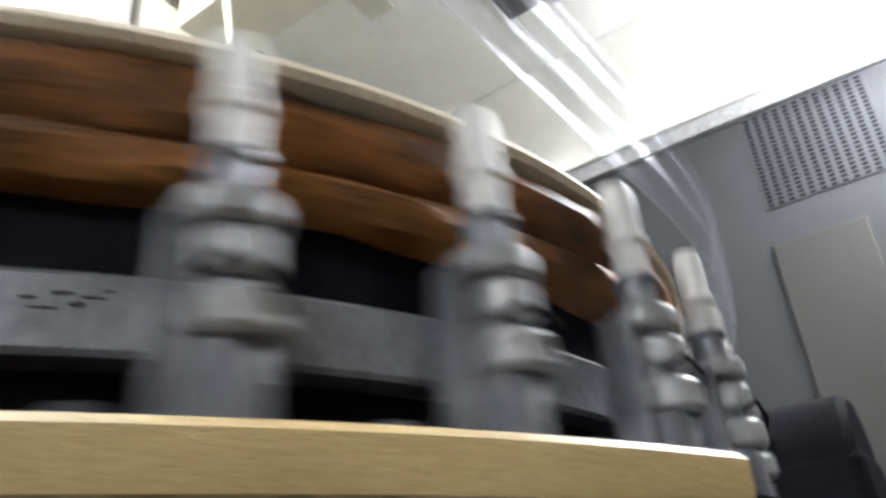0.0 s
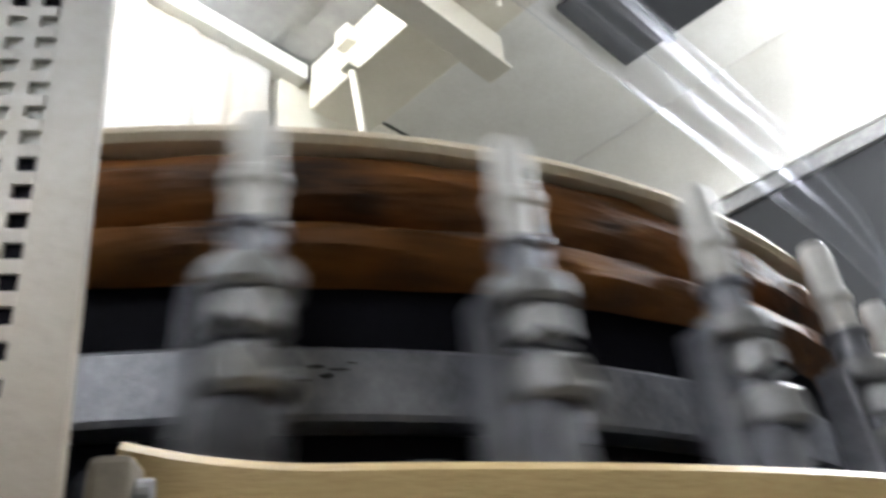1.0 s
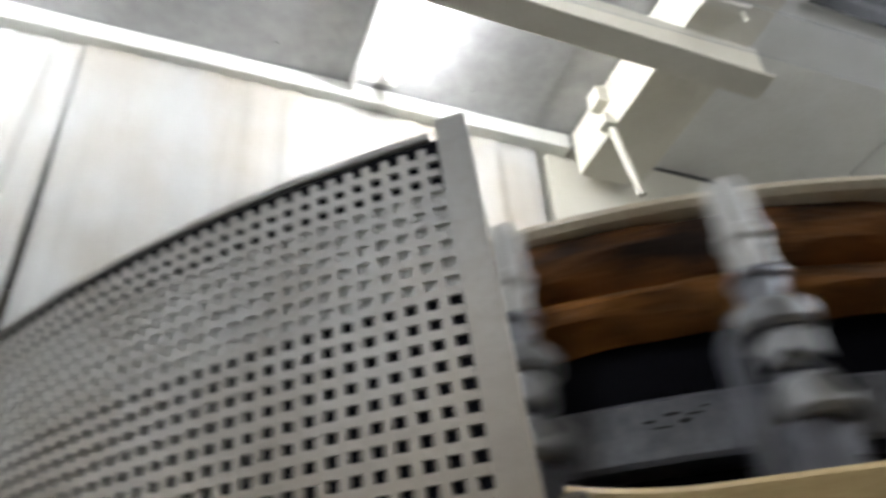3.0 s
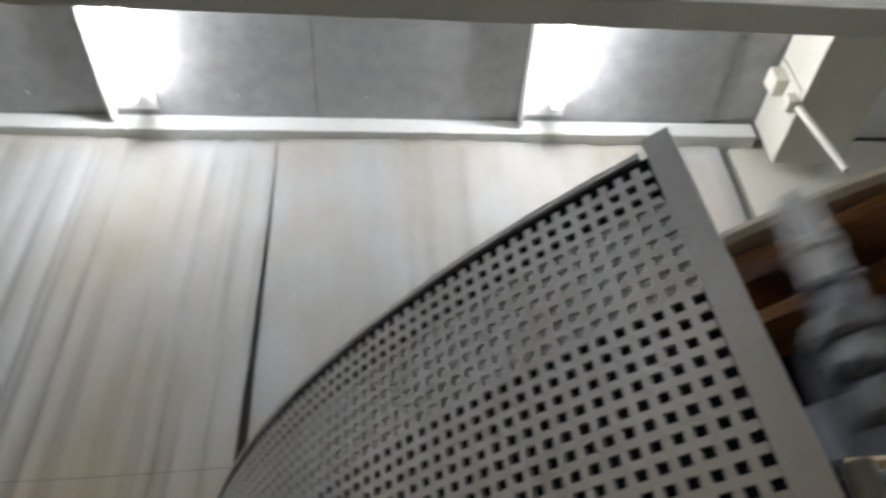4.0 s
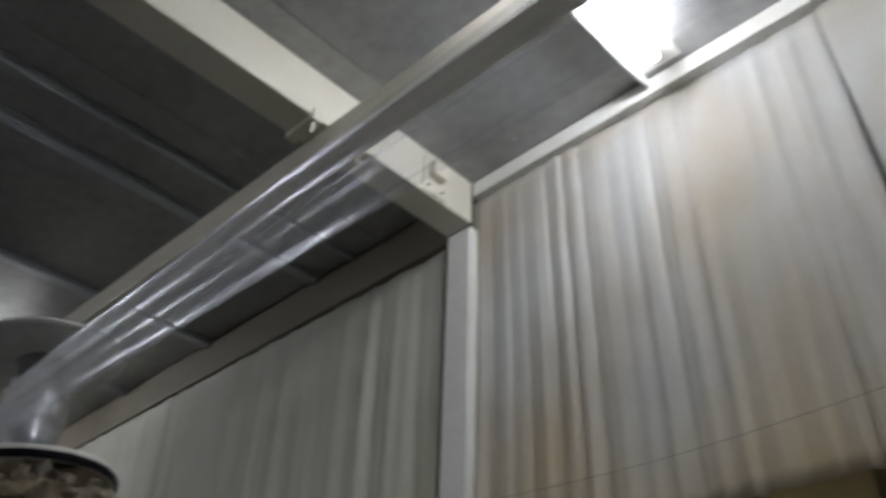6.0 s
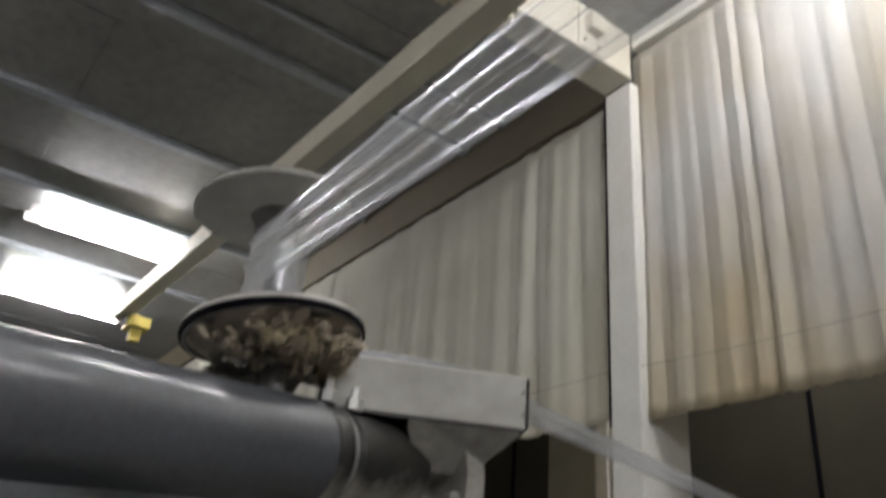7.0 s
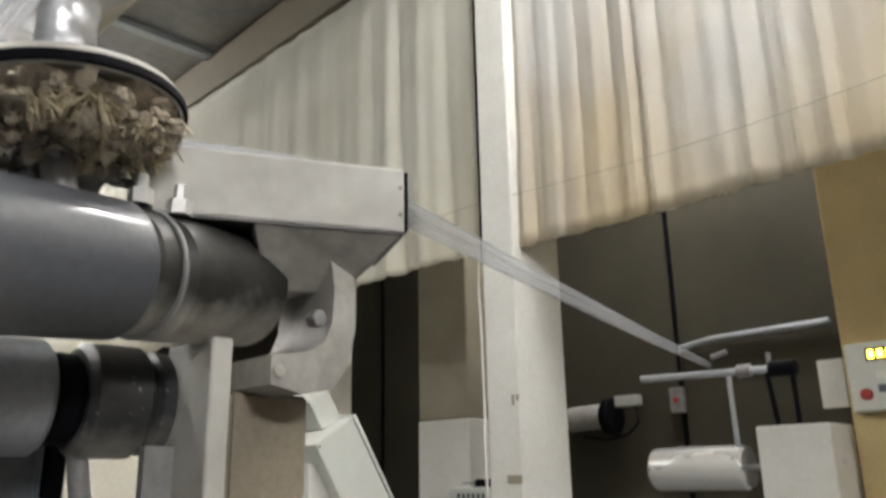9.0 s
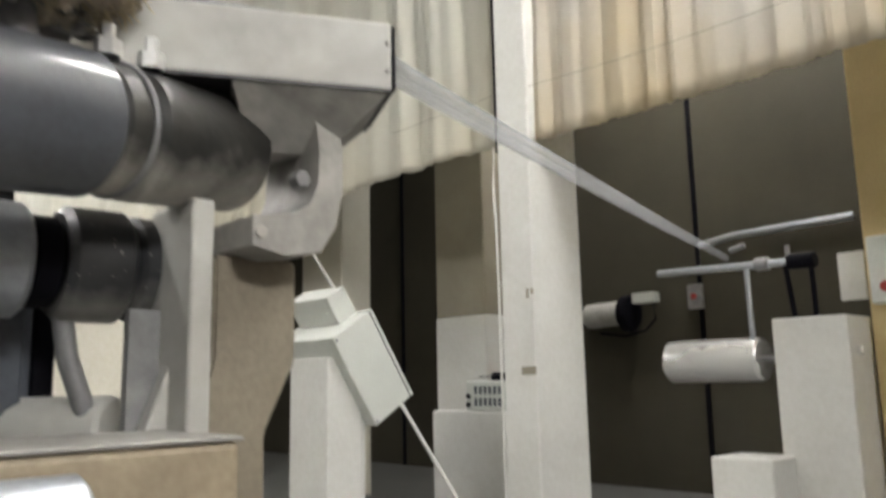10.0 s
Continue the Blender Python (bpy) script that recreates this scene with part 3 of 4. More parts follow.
def guard():
    g = group_at("perforated_guard", CX, CY, FLOOR, "curved perforated metal guard with worn grey-white paint", "machine guard")
    r, z0, z1, pitch = 1.175, 0.82, 1.079, 0.0122
    da = math.degrees(pitch / r)
    n = 83
    rows = int((z1 - z0 - 0.01) / pitch)
    bm = bmesh.new()

    def at(a, z, rad=r):
        return (rad * math.cos(radians(a)), rad * math.sin(radians(a)), z)
    a_start = -129.78
    top = z1 - 0.008
    hole = 0.27
    vs = {}

    def vert(i, j, s, t):
        # corner (s, t) of the hole in cell i, j
        key = (i, j, s, t)
        if key not in vs:
            a = a_start - da * (i + 0.5 + s * hole)
            vs[key] = bm.verts.new(at(a, top - pitch * (j + 0.5 + t * hole)))
        return vs[key]
    for i in range(n):
        for j in range(rows):
            if i + 1 < n:
                bm.faces.new((vert(i, j, 1, -1), vert(i + 1, j, -1, -1), vert(i + 1, j, -1, 1), vert(i, j, 1, 1)))
            if j + 1 < rows:
                bm.faces.new((vert(i, j, -1, 1), vert(i, j, 1, 1), vert(i, j + 1, 1, -1), vert(i, j + 1, -1, -1)))
            if i + 1 < n and j + 1 < rows:
                bm.faces.new((vert(i, j, 1, 1), vert(i + 1, j, -1, 1), vert(i + 1, j + 1, -1, -1), vert(i, j + 1, 1, -1)))
    sheet = part("sheet", bm, M_GUARD, g, "perforated sheet")
    so = sheet.modifiers.new("thickness", "SOLIDIFY")
    so.thickness = 0.0015
    strip = part("edge_strip", lathe([(r - 0.003, 0.80), (r + 0.003, 0.80), (r + 0.003, z1 + 0.008), (r - 0.003, z1 + 0.008)], -129.88, -128.95, 8, closed=True), M_GUARD, g, "plain edge strip")
    lean(strip)
    lean(sheet)
    part("top_edge", lathe([(r - 0.003, z1 - 0.004), (r + 0.001, z1 - 0.004), (r + 0.002, z1), (r, z1 + 0.002), (r - 0.003, z1)], -180, -130.1, 80, closed=True), M_GUARD, g, "rolled top edge", True)
    part("bottom_edge", lathe([(r - 0.003, 0.0), (r + 0.002, 0.0), (r + 0.002, z0), (r - 0.003, z0)], -180, -128.2, 80, closed=True), M_GUARD, g, "plain skirt down to the floor", True)
    # Strips added close behind the sheet make the hole rows dark, pale, dark.
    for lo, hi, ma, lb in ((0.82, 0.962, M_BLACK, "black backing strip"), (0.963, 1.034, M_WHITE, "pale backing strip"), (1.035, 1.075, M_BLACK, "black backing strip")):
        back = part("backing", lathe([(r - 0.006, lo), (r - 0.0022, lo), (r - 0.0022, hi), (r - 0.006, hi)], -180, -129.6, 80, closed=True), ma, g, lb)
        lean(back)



# ---- transfer rollers ----
PX, PY = -0.37, 0.71


def ribbon(name, pts, ups, widths, label, segs=40, across=14, ripple=0.004, span=1.0):
    """A film band: centre line pts, the way across it, and its width, at a few stations."""
    bm = bmesh.new()
    uv = bm.loops.layers.uv.new("UVMap")
    rows = []
    k = len(pts) - 1
    rnd = random.Random(11)
    ph = [rnd.uniform(0, 6.28) for _ in range(4)]
    for i in range(segs + 1):
        s = i / segs * k
        a = min(int(s), k - 1)
        f = s - a
        p = Vector(pts[a]).lerp(Vector(pts[a + 1]), f)
        up = Vector(ups[a]).lerp(Vector(ups[a + 1]), f).normalized()
        w = widths[a] + (widths[a + 1] - widths[a]) * f
        d = (Vector(pts[a + 1]) - Vector(pts[a])).normalized()
        nn = d.cross(up).normalized()
        row = []
        for j in range(across + 1):
            v = j / across - 0.5
            off = ripple * (math.sin(17 * v + ph[0] + 0.4 * s) + 0.6 * math.sin(39 * v + ph[1]))
            row.append((bm.verts.new(p + up * (w * v) + nn * off), span * i / segs, j / across))
        rows.append(row)
    for i in range(segs):
        for j in range(across):
            q = (rows[i][j], rows[i + 1][j], rows[i + 1][j + 1], rows[i][j + 1])
            f = bm.faces.new([c[0] for c in q])
            for loop, c in zip(f.loops, q):
                loop[uv].uv = (c[1], c[2])
    ob = finish(bm, name, M_FILM, smooth=True)
    return tagged(ob, label, "plastic film")


def films():
    # the broad band: a short way round the pulley core, straight to the ring, then round the posts
    line = [(-0.335, 0.655, 2.058), (0.1, 0.658, 2.060), (0.6, 0.664, 2.066), (1.1, 0.674, 2.090), (1.5, 0.676, 2.110), (1.70, 0.674, 2.115)]
    wrap = [(CX + 0.984 * math.cos(a), CY + 0.984 * math.sin(a), 2.11) for a in np.linspace(radians(-86), radians(20), 22)]
    n = len(line) + len(wrap)
    ribbon("film_band", line + wrap, [(0, 0, 1)] * n, [0.095, 0.115, 0.14, 0.145, 0.15, 0.15] + [0.15] * len(wrap), "taut clear plastic film running from the pulley round the ring posts", segs=150, across=22, ripple=0.004)
    core = [(PX + 0.034 * math.cos(a), PY + 0.034 * math.sin(a), 2.058) for a in np.linspace(radians(-50), radians(90), 9)]
    ribbon("film_band", [(-0.335, 0.655, 2.058)] + core, [(0, 0, 1)] * 10, [0.095] * 10, "clear film wrapped round the pulley core", ripple=0.001, span=0.02)
    ribbon("film_band", [(-0.272, 1.03, 1.957), (-0.8, 2.43, 2.045), (-1.30, 3.80, 2.13)], [(0, 0, 1)] * 3, [0.040, 0.042, 0.036], "narrow clear plastic film running to the winder", ripple=0.003, span=0.03)
    ribbon("film_band", [(-0.40, 0.82, 2.006), (-0.36, 0.90, 2.003), (-0.31, 0.985, 1.997)], [(0.3, 0.1, 0.95)] * 3, [0.02, 0.02, 0.015], "loose clear film lying over the arm", segs=20, ripple=0.003, span=0.03)


def waste_clump(parent):
    """Ragged waste packed under the lower disc: a matted bed, crumpled scraps of film and tufts of yellowed fibre."""
    rnd = random.Random(8)
    bm = lathe([(0.0, -0.024), (0.03, -0.026), (0.06, -0.020), (0.085, -0.012), (0.106, 0.0), (0.106, 0.006), (0.0, 0.006)], n=64, wobble=lambda a, k: 0.006 * math.sin(5 * a + k) + 0.004 * math.sin(13 * a + 2 * k))
    for v in bm.verts:
        v.co.z += 0.012 * noise.noise(v.co * 40) + 0.006 * noise.noise(v.co * 95)
    for i in range(120):
        a, r = rnd.uniform(-1.4, 2.1), 0.112 * math.sqrt(rnd.random())
        own = bmesh.new()
        bmesh.ops.create_icosphere(own, subdivisions=2, radius=1)
        sc = (rnd.uniform(0.006, 0.016), rnd.uniform(0.004, 0.010), rnd.uniform(0.003, 0.007))
        off = Vector((rnd.uniform(0, 50), 0, 0))
        for v in own.verts:
            v.co *= 1 + 0.9 * noise.noise(v.co * 2.2 + off)
            v.co = Vector((v.co.x * sc[0], v.co.y * sc[1], v.co.z * sc[2]))
        own.transform(pose(r * math.cos(a), r * math.sin(a), -0.028 * (1 - (r / 0.12) ** 2) + rnd.uniform(-0.012, 0.002), rnd.uniform(-40, 40), rnd.uniform(-40, 40), rnd.uniform(0, 360)))
        merge(bm, own)
    bed = tagged(part("fibre_waste", bm, M_FLUFF, parent, "matted brown-grey fibre waste", True), kind="stuff")
    # crumpled scraps
    for i in range(15):
        a, r = rnd.uniform(1.6, 5.6), rnd.uniform(0.02, 0.095)
        own = bmesh.new()
        bmesh.ops.create_grid(own, x_segments=9, y_segments=6, size=0.5)
        w, h, off = rnd.uniform(0.06, 0.12), rnd.uniform(0.03, 0.055), Vector((rnd.uniform(0, 90), 3, 1))
        bend = rnd.uniform(0.004, 0.012)
        for v in own.verts:
            x, y = v.co.x * w, v.co.y * h
            v.co = Vector((x + 0.008 * noise.noise(v.co * 3 + off), y + 0.006 * noise.noise(v.co * 4 - off), bend * math.cos(3 * v.co.x) + 0.010 * noise.noise(v.co * 3.5 + off * 2)))
        own.transform(pose(r * math.cos(a), r * math.sin(a), -0.030 + 0.1 * max(0, r - 0.06) + rnd.uniform(-0.010, 0.004), rnd.uniform(-30, 30), rnd.uniform(-25, 25), math.degrees(a) + 90 + rnd.uniform(-30, 30)))
        part("scrap", own, M_SCRAP, parent, "crumpled grey scrap of film", True)
    # fibre tufts
    own = bmesh.new()
    for c in range(16):
        ca, cr = rnd.uniform(-0.9, 1.7), rnd.uniform(0.035, 0.108)
        base = Vector((cr * math.cos(ca), cr * math.sin(ca), -0.018))
        lean = Vector((rnd.uniform(-1, 1), rnd.uniform(-1, 1), rnd.uniform(-0.9, 0.1))).normalized()
        for k in range(34):
            p = base + Vector((rnd.gauss(0, 0.006), rnd.gauss(0, 0.006), rnd.gauss(0, 0.003)))
            d = (lean + Vector((rnd.gauss(0, 0.35), rnd.gauss(0, 0.35), rnd.gauss(0, 0.3)))).normalized()
            pts = [p]
            for q in range(4):
                d = (d + Vector((rnd.gauss(0, 0.12), rnd.gauss(0, 0.12), rnd.gauss(-0.05, 0.1)))).normalized()
                p = p + d * rnd.uniform(0.003, 0.007)
                pts.append(p)
            tube_along(pts, rnd.choice((0.0004, 0.0006, 0.0009)), 4, own)
    return tagged(part("fibre_tuft", own, M_TUFT, parent, "yellowed loose fibres", True), kind="stuff")


def bolt(x, y, z, r=0.008, h=0.02, bm=None, m=None):
    own = lathe([(0, 0), (r, 0), (r, h * 0.5), (r * 0.5, h * 0.55), (r * 0.5, h), (0, h)], n=6)
    own.transform(pose(x, y, z) if m is None else m)
    return merge(bm, own)


def transfer_machine():
    p = group_at("guide_pulley", PX, PY, 1.98, "flanged guide pulley with dirty white discs", "pulley")
    part("lower_flange", lathe([(0, 0.010), (0.113, 0.010), (0.116, 0.002), (0.121, 0.004), (0.122, 0.014), (0.118, 0.020), (0, 0.022)], n=72), M_DIRTY, p, "dirty lower disc", True)
    part("rubber_edge", lathe([(0.1165, 0.003), (0.1225, 0.003), (0.1235, 0.008), (0.1225, 0.012), (0.1165, 0.005)], n=72, closed=True), M_BLACK, p, "black disc edge", True)
    part("upper_flange", lathe([(0, 0.180), (0.06, 0.179), (0.112, 0.184), (0.115, 0.187), (0.112, 0.192), (0, 0.194)], n=72), M_DIRTY, p, "dirty upper disc", True)
    part("core", lathe([(0, 0.02), (0.04, 0.02), (0.030, 0.03), (0.030, 0.17), (0.036, 0.180), (0, 0.180)], n=40), M_STEEL, p, "grey core", True)
    part("shaft", lathe([(0, -0.09), (0.016, -0.09), (0.016, 0.012), (0, 0.012)], n=20), M_STEEL, p, "", True)
    waste_clump(p)
    p.matrix_world = pose(PX + 0.006, PY + 0.008, 1.98, 7, -6, 0) @ Matrix.Diagonal((0.92, 0.92, 1, 1))
    arm = group_at("machine_arm", -0.310, 0.915, 1.92, "grey sheet metal box arm with dusty paint", "machine arm", rz=-26)
    shell = bmesh.new()
    # tapered box: narrow towards the pulley, its hollow end painted by a black plate
    box(-0.13, -0.002, -0.13, 0.135, 0.0, 0.073, 0.004, shell)
    part("shell", shell, M_DIRTY, arm)
    hop = bmesh.new()
    vs = [hop.verts.new(c) for c in ((-0.002, -0.02, -0.002), (-0.002, 0.13, -0.002), (-0.13, 0.13, -0.002), (-0.13, -0.02, -0.002), (-0.06, 0.0, -0.055), (-0.06, 0.075, -0.055), (-0.12, 0.075, -0.055), (-0.12, 0.0, -0.055))]
    for f in ((0, 1, 2, 3), (4, 5, 6, 7), (0, 1, 5, 4), (1, 2, 6, 5), (2, 3, 7, 6), (3, 0, 4, 7)):
        hop.faces.new([vs[i] for i in f])
    part("gusset", hop, M_CAST, arm, "dark tapering gusset")
    part("grime_seam", box(-0.128, -0.0005, -0.128, 0.134, -0.0025, 0.0015, 0.0008), M_GREASE, arm, "grimy lower seam")
    # Solid black plate: the dark inside of the end is put into its colour.
    part("end_plate", box(-0.128, -0.004, 0.1355, 0.139, 0.003, 0.070, 0.001), M_BLACK, arm, "black plate painted as a dark open end")
    for z in (0.02, 0.05):
        part("screw", bolt(0, 0, 0, 0.0025, 0.004, None, pose(-0.002, 0.130, z, 0, 90, 0)), M_CAST, arm)

    ma = group_at("roller_unit", -0.36, 0.60, 1.858, "dark rubber roller with a cast bracket and grey stand", "machine")
    tilt = Matrix.Translation((0, 0.207, 0)) @ Matrix.Rotation(radians(18), 4, "Z") @ Matrix.Rotation(radians(6), 4, "X") @ Matrix.Translation((0, -0.207, 0))
    part("roller", rod((0, -0.62, 0), (0, 0.176, 0), 0.0625, 56), M_ROLLER, ma, "dark glossy roller", True).matrix_local = tilt
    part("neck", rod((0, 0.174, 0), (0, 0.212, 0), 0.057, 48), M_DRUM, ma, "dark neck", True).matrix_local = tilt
    part("neck_ring", lathe([(0.05, 0), (0.060, 0), (0.0615, 0.002), (0.060, 0.005), (0.05, 0.005)], n=56, closed=True, m=Matrix.Translation((0, 0.200, 0)) @ pose(0, 0, 0, -90, 0, 0)), M_STEEL, ma, "thin steel ring", True).matrix_local = tilt
    part("end_drum", rod((0, 0.211, -0.002), (0, 0.352, -0.002), 0.060, 48), M_DRUM, ma, "dark end drum with reflected light painted below", True).matrix_local = tilt
    part("nut", bolt(0, 0, 0, 0.012, 0.03, None, pose(0.02, 0.19, 0.058)), M_CHROME, ma, "bright nut")
    part("nut", bolt(0, 0, 0, 0.012, 0.03, None, pose(0.02, 0.228, 0.056)), M_CHROME, ma, "bright nut")
    # hooked cast bracket
    br = bmesh.new()
    arc = [(0.0, 0.085), (0.035, 0.08), (0.058, 0.05), (0.066, 0.01), (0.066, -0.035), (0.058, -0.07), (0.04, -0.098), (0.0, -0.105), (-0.035, -0.098)]
    inner = [(0.0, 0.055), (0.02, 0.05), (0.034, 0.03), (0.038, 0.0), (0.036, -0.03), (0.028, -0.05), (0.012, -0.062), (-0.01, -0.066), (-0.035, -0.07)]
    for x0, x1 in ((-0.05, 0.05),):
        A = [br.verts.new((x0, 0.352 + y, z)) for y, z in arc]
        B = [br.verts.new((x0, 0.352 + y, z)) for y, z in inner]
        A2 = [br.verts.new((x1, 0.352 + y, z)) for y, z in arc]
        B2 = [br.verts.new((x1, 0.352 + y, z)) for y, z in inner]
        for i in range(len(arc) - 1):
            br.faces.new((A[i], A[i + 1], B[i + 1], B[i]))
            br.faces.new((A2[i], B2[i], B2[i + 1], A2[i + 1]))
            br.faces.new((A[i], A2[i], A2[i + 1], A[i + 1]))
            br.faces.new((B[i], B[i + 1], B2[i + 1], B2[i]))
        for i in (0, -1):
            br.faces.new((A[i], B[i], B2[i], A2[i]))
    bmesh.ops.bevel(br, geom=[e for e in br.edges if e.calc_face_angle(0) > 0.9], offset=0.004, segments=2, affect="EDGES")
    part("bracket", br, M_CAST, ma, "cast grey hooked bracket", True)
    part("pivot", rod((0.045, 0.365, -0.03), (0.060, 0.365, -0.03), 0.009, 6), M_STEEL, ma, "bright pivot pin", True)
    part("pivot", rod((0.045, 0.325, -0.085), (0.053, 0.325, -0.085), 0.006, 20), M_DRUM, ma, "dark pivot pin", True)
    # square duct under the bracket, bent forward at the bottom
    du = bmesh.new()
    prof = [(0.306, 0.396, -0.101), (0.306, 0.396, -0.202), (0.283, 0.363, -0.270), (0.283, 0.363, -0.958)]
    rings = []
    for y0, y1, z in prof:
        rings.append([du.verts.new(c) for c in ((0.0, y0, z), (0.0, y1, z), (-0.085, y1, z), (-0.085, y0, z))])
    for a, b in zip(rings, rings[1:]):
        for k in range(4):
            du.faces.new((a[k], a[(k + 1) % 4], b[(k + 1) % 4], b[k]))
    du.faces.new(rings[0])
    du.faces.new(rings[-1][::-1])
    bmesh.ops.bevel(du, geom=list(du.edges), offset=0.003, segments=2, affect="EDGES")
    part("duct", du, M_BROWNBOX, ma, "brown dusty square duct")
    part("side_plate", box(-0.088, 0.004, 0.280, 0.303, -0.958, -0.05, 0.003), M_DIRTY, ma, "dusty white side plate")
    lo = group_at("lower_roller", -0.47, 0.70, 1.752, "fat dark roller with dusty end sections", "roller")
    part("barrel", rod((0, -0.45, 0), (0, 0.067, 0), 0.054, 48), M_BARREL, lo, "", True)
    part("groove", rod((0, 0.067, 0), (0, 0.096, 0), 0.044, 40), M_BLACK, lo, "black groove", True)
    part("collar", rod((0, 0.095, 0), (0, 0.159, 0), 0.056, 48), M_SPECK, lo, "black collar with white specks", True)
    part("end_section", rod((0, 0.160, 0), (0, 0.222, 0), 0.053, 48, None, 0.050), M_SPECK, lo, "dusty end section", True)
    part("hose", tube_along([(0.0, 0.105, -0.04), (0.0, 0.113, -0.09), (0.0, 0.128, -0.13), (0, 0.142, -0.17), (0, 0.138, -0.21), (0, 0.125, -0.25), (0, 0.125, -0.852)], 0.010, 14), M_STEEL, lo, "grey bent hose", True)
    gp = bmesh.new()
    quad = [(0.150, -0.045), (0.215, -0.045), (0.215, -0.852), (0.150, -0.852)]
    fr = [gp.verts.new((0.052, y, z)) for y, z in quad]
    bk = [gp.verts.new((0.040, y, z)) for y, z in quad]
    gp.faces.new(fr)
    gp.faces.new(bk[::-1])
    for k in range(4):
        gp.faces.new((fr[k], bk[k], bk[(k + 1) % 4], fr[(k + 1) % 4]))
    part("leg", gp, M_STEEL, lo, "grey flat leg plate")
    part("brace", box(-0.010, 0.010, -0.012, 0.012, -0.20, 0.0, 0.003, None, pose(0.065, 0.218, -0.03, -20, 0, 0)), M_DIRTY, lo, "pale slanting brace")
    part("motor_end", rod((-0.08, 0.09, -0.16), (0.0, 0.16, -0.16), 0.034, 28), M_DIRTY, lo, "rounded pale motor end", True)
    cb = group_at("switch_cabinet", -0.64, 0.40, FLOOR, "dark blue-grey sheet steel cabinet", "cabinet")
    part("body", box(-0.2, 0.10, -0.9, 0.402, 0, 0.885, 0.006), M_DARKGREY, cb)
    part("gasket", box(-0.19, 0.098, 0.403, 0.425, 0, 0.88, 0.004), M_BLACK, cb, "black edge gasket")
    part("door", box(0.103, 0.115, -0.88, 0.390, 0.02, 0.87, 0.003), M_DARKGREY, cb)
    bl = group_at("gear_block", -0.31, 0.79, FLOOR, "dusty beige painted gearbox block", "gearbox")
    part("housing", box(-0.10, 0.06, -0.10, 0.086, 0, 0.690, 0.006), M_BEIGE, bl)
    part("lid", box(-0.102, 0.062, -0.102, 0.088, 0.6905, 0.694, 0.0015), M_CAST, bl, "thin dusty lid")
    mo = group_at("motor", -0.16, 0.60, FLOOR, "galvanised drive motor on a pedestal", "motor")
    part("casing", rod((0, -0.2, 0.655), (0, 0.125, 0.655), 0.030, 32), M_ZINC, mo, "galvanised casing", True)
    part("pedestal", box(-0.025, 0.025, -0.15, 0.08, 0, 0.63, 0.004), M_STEEL, mo)


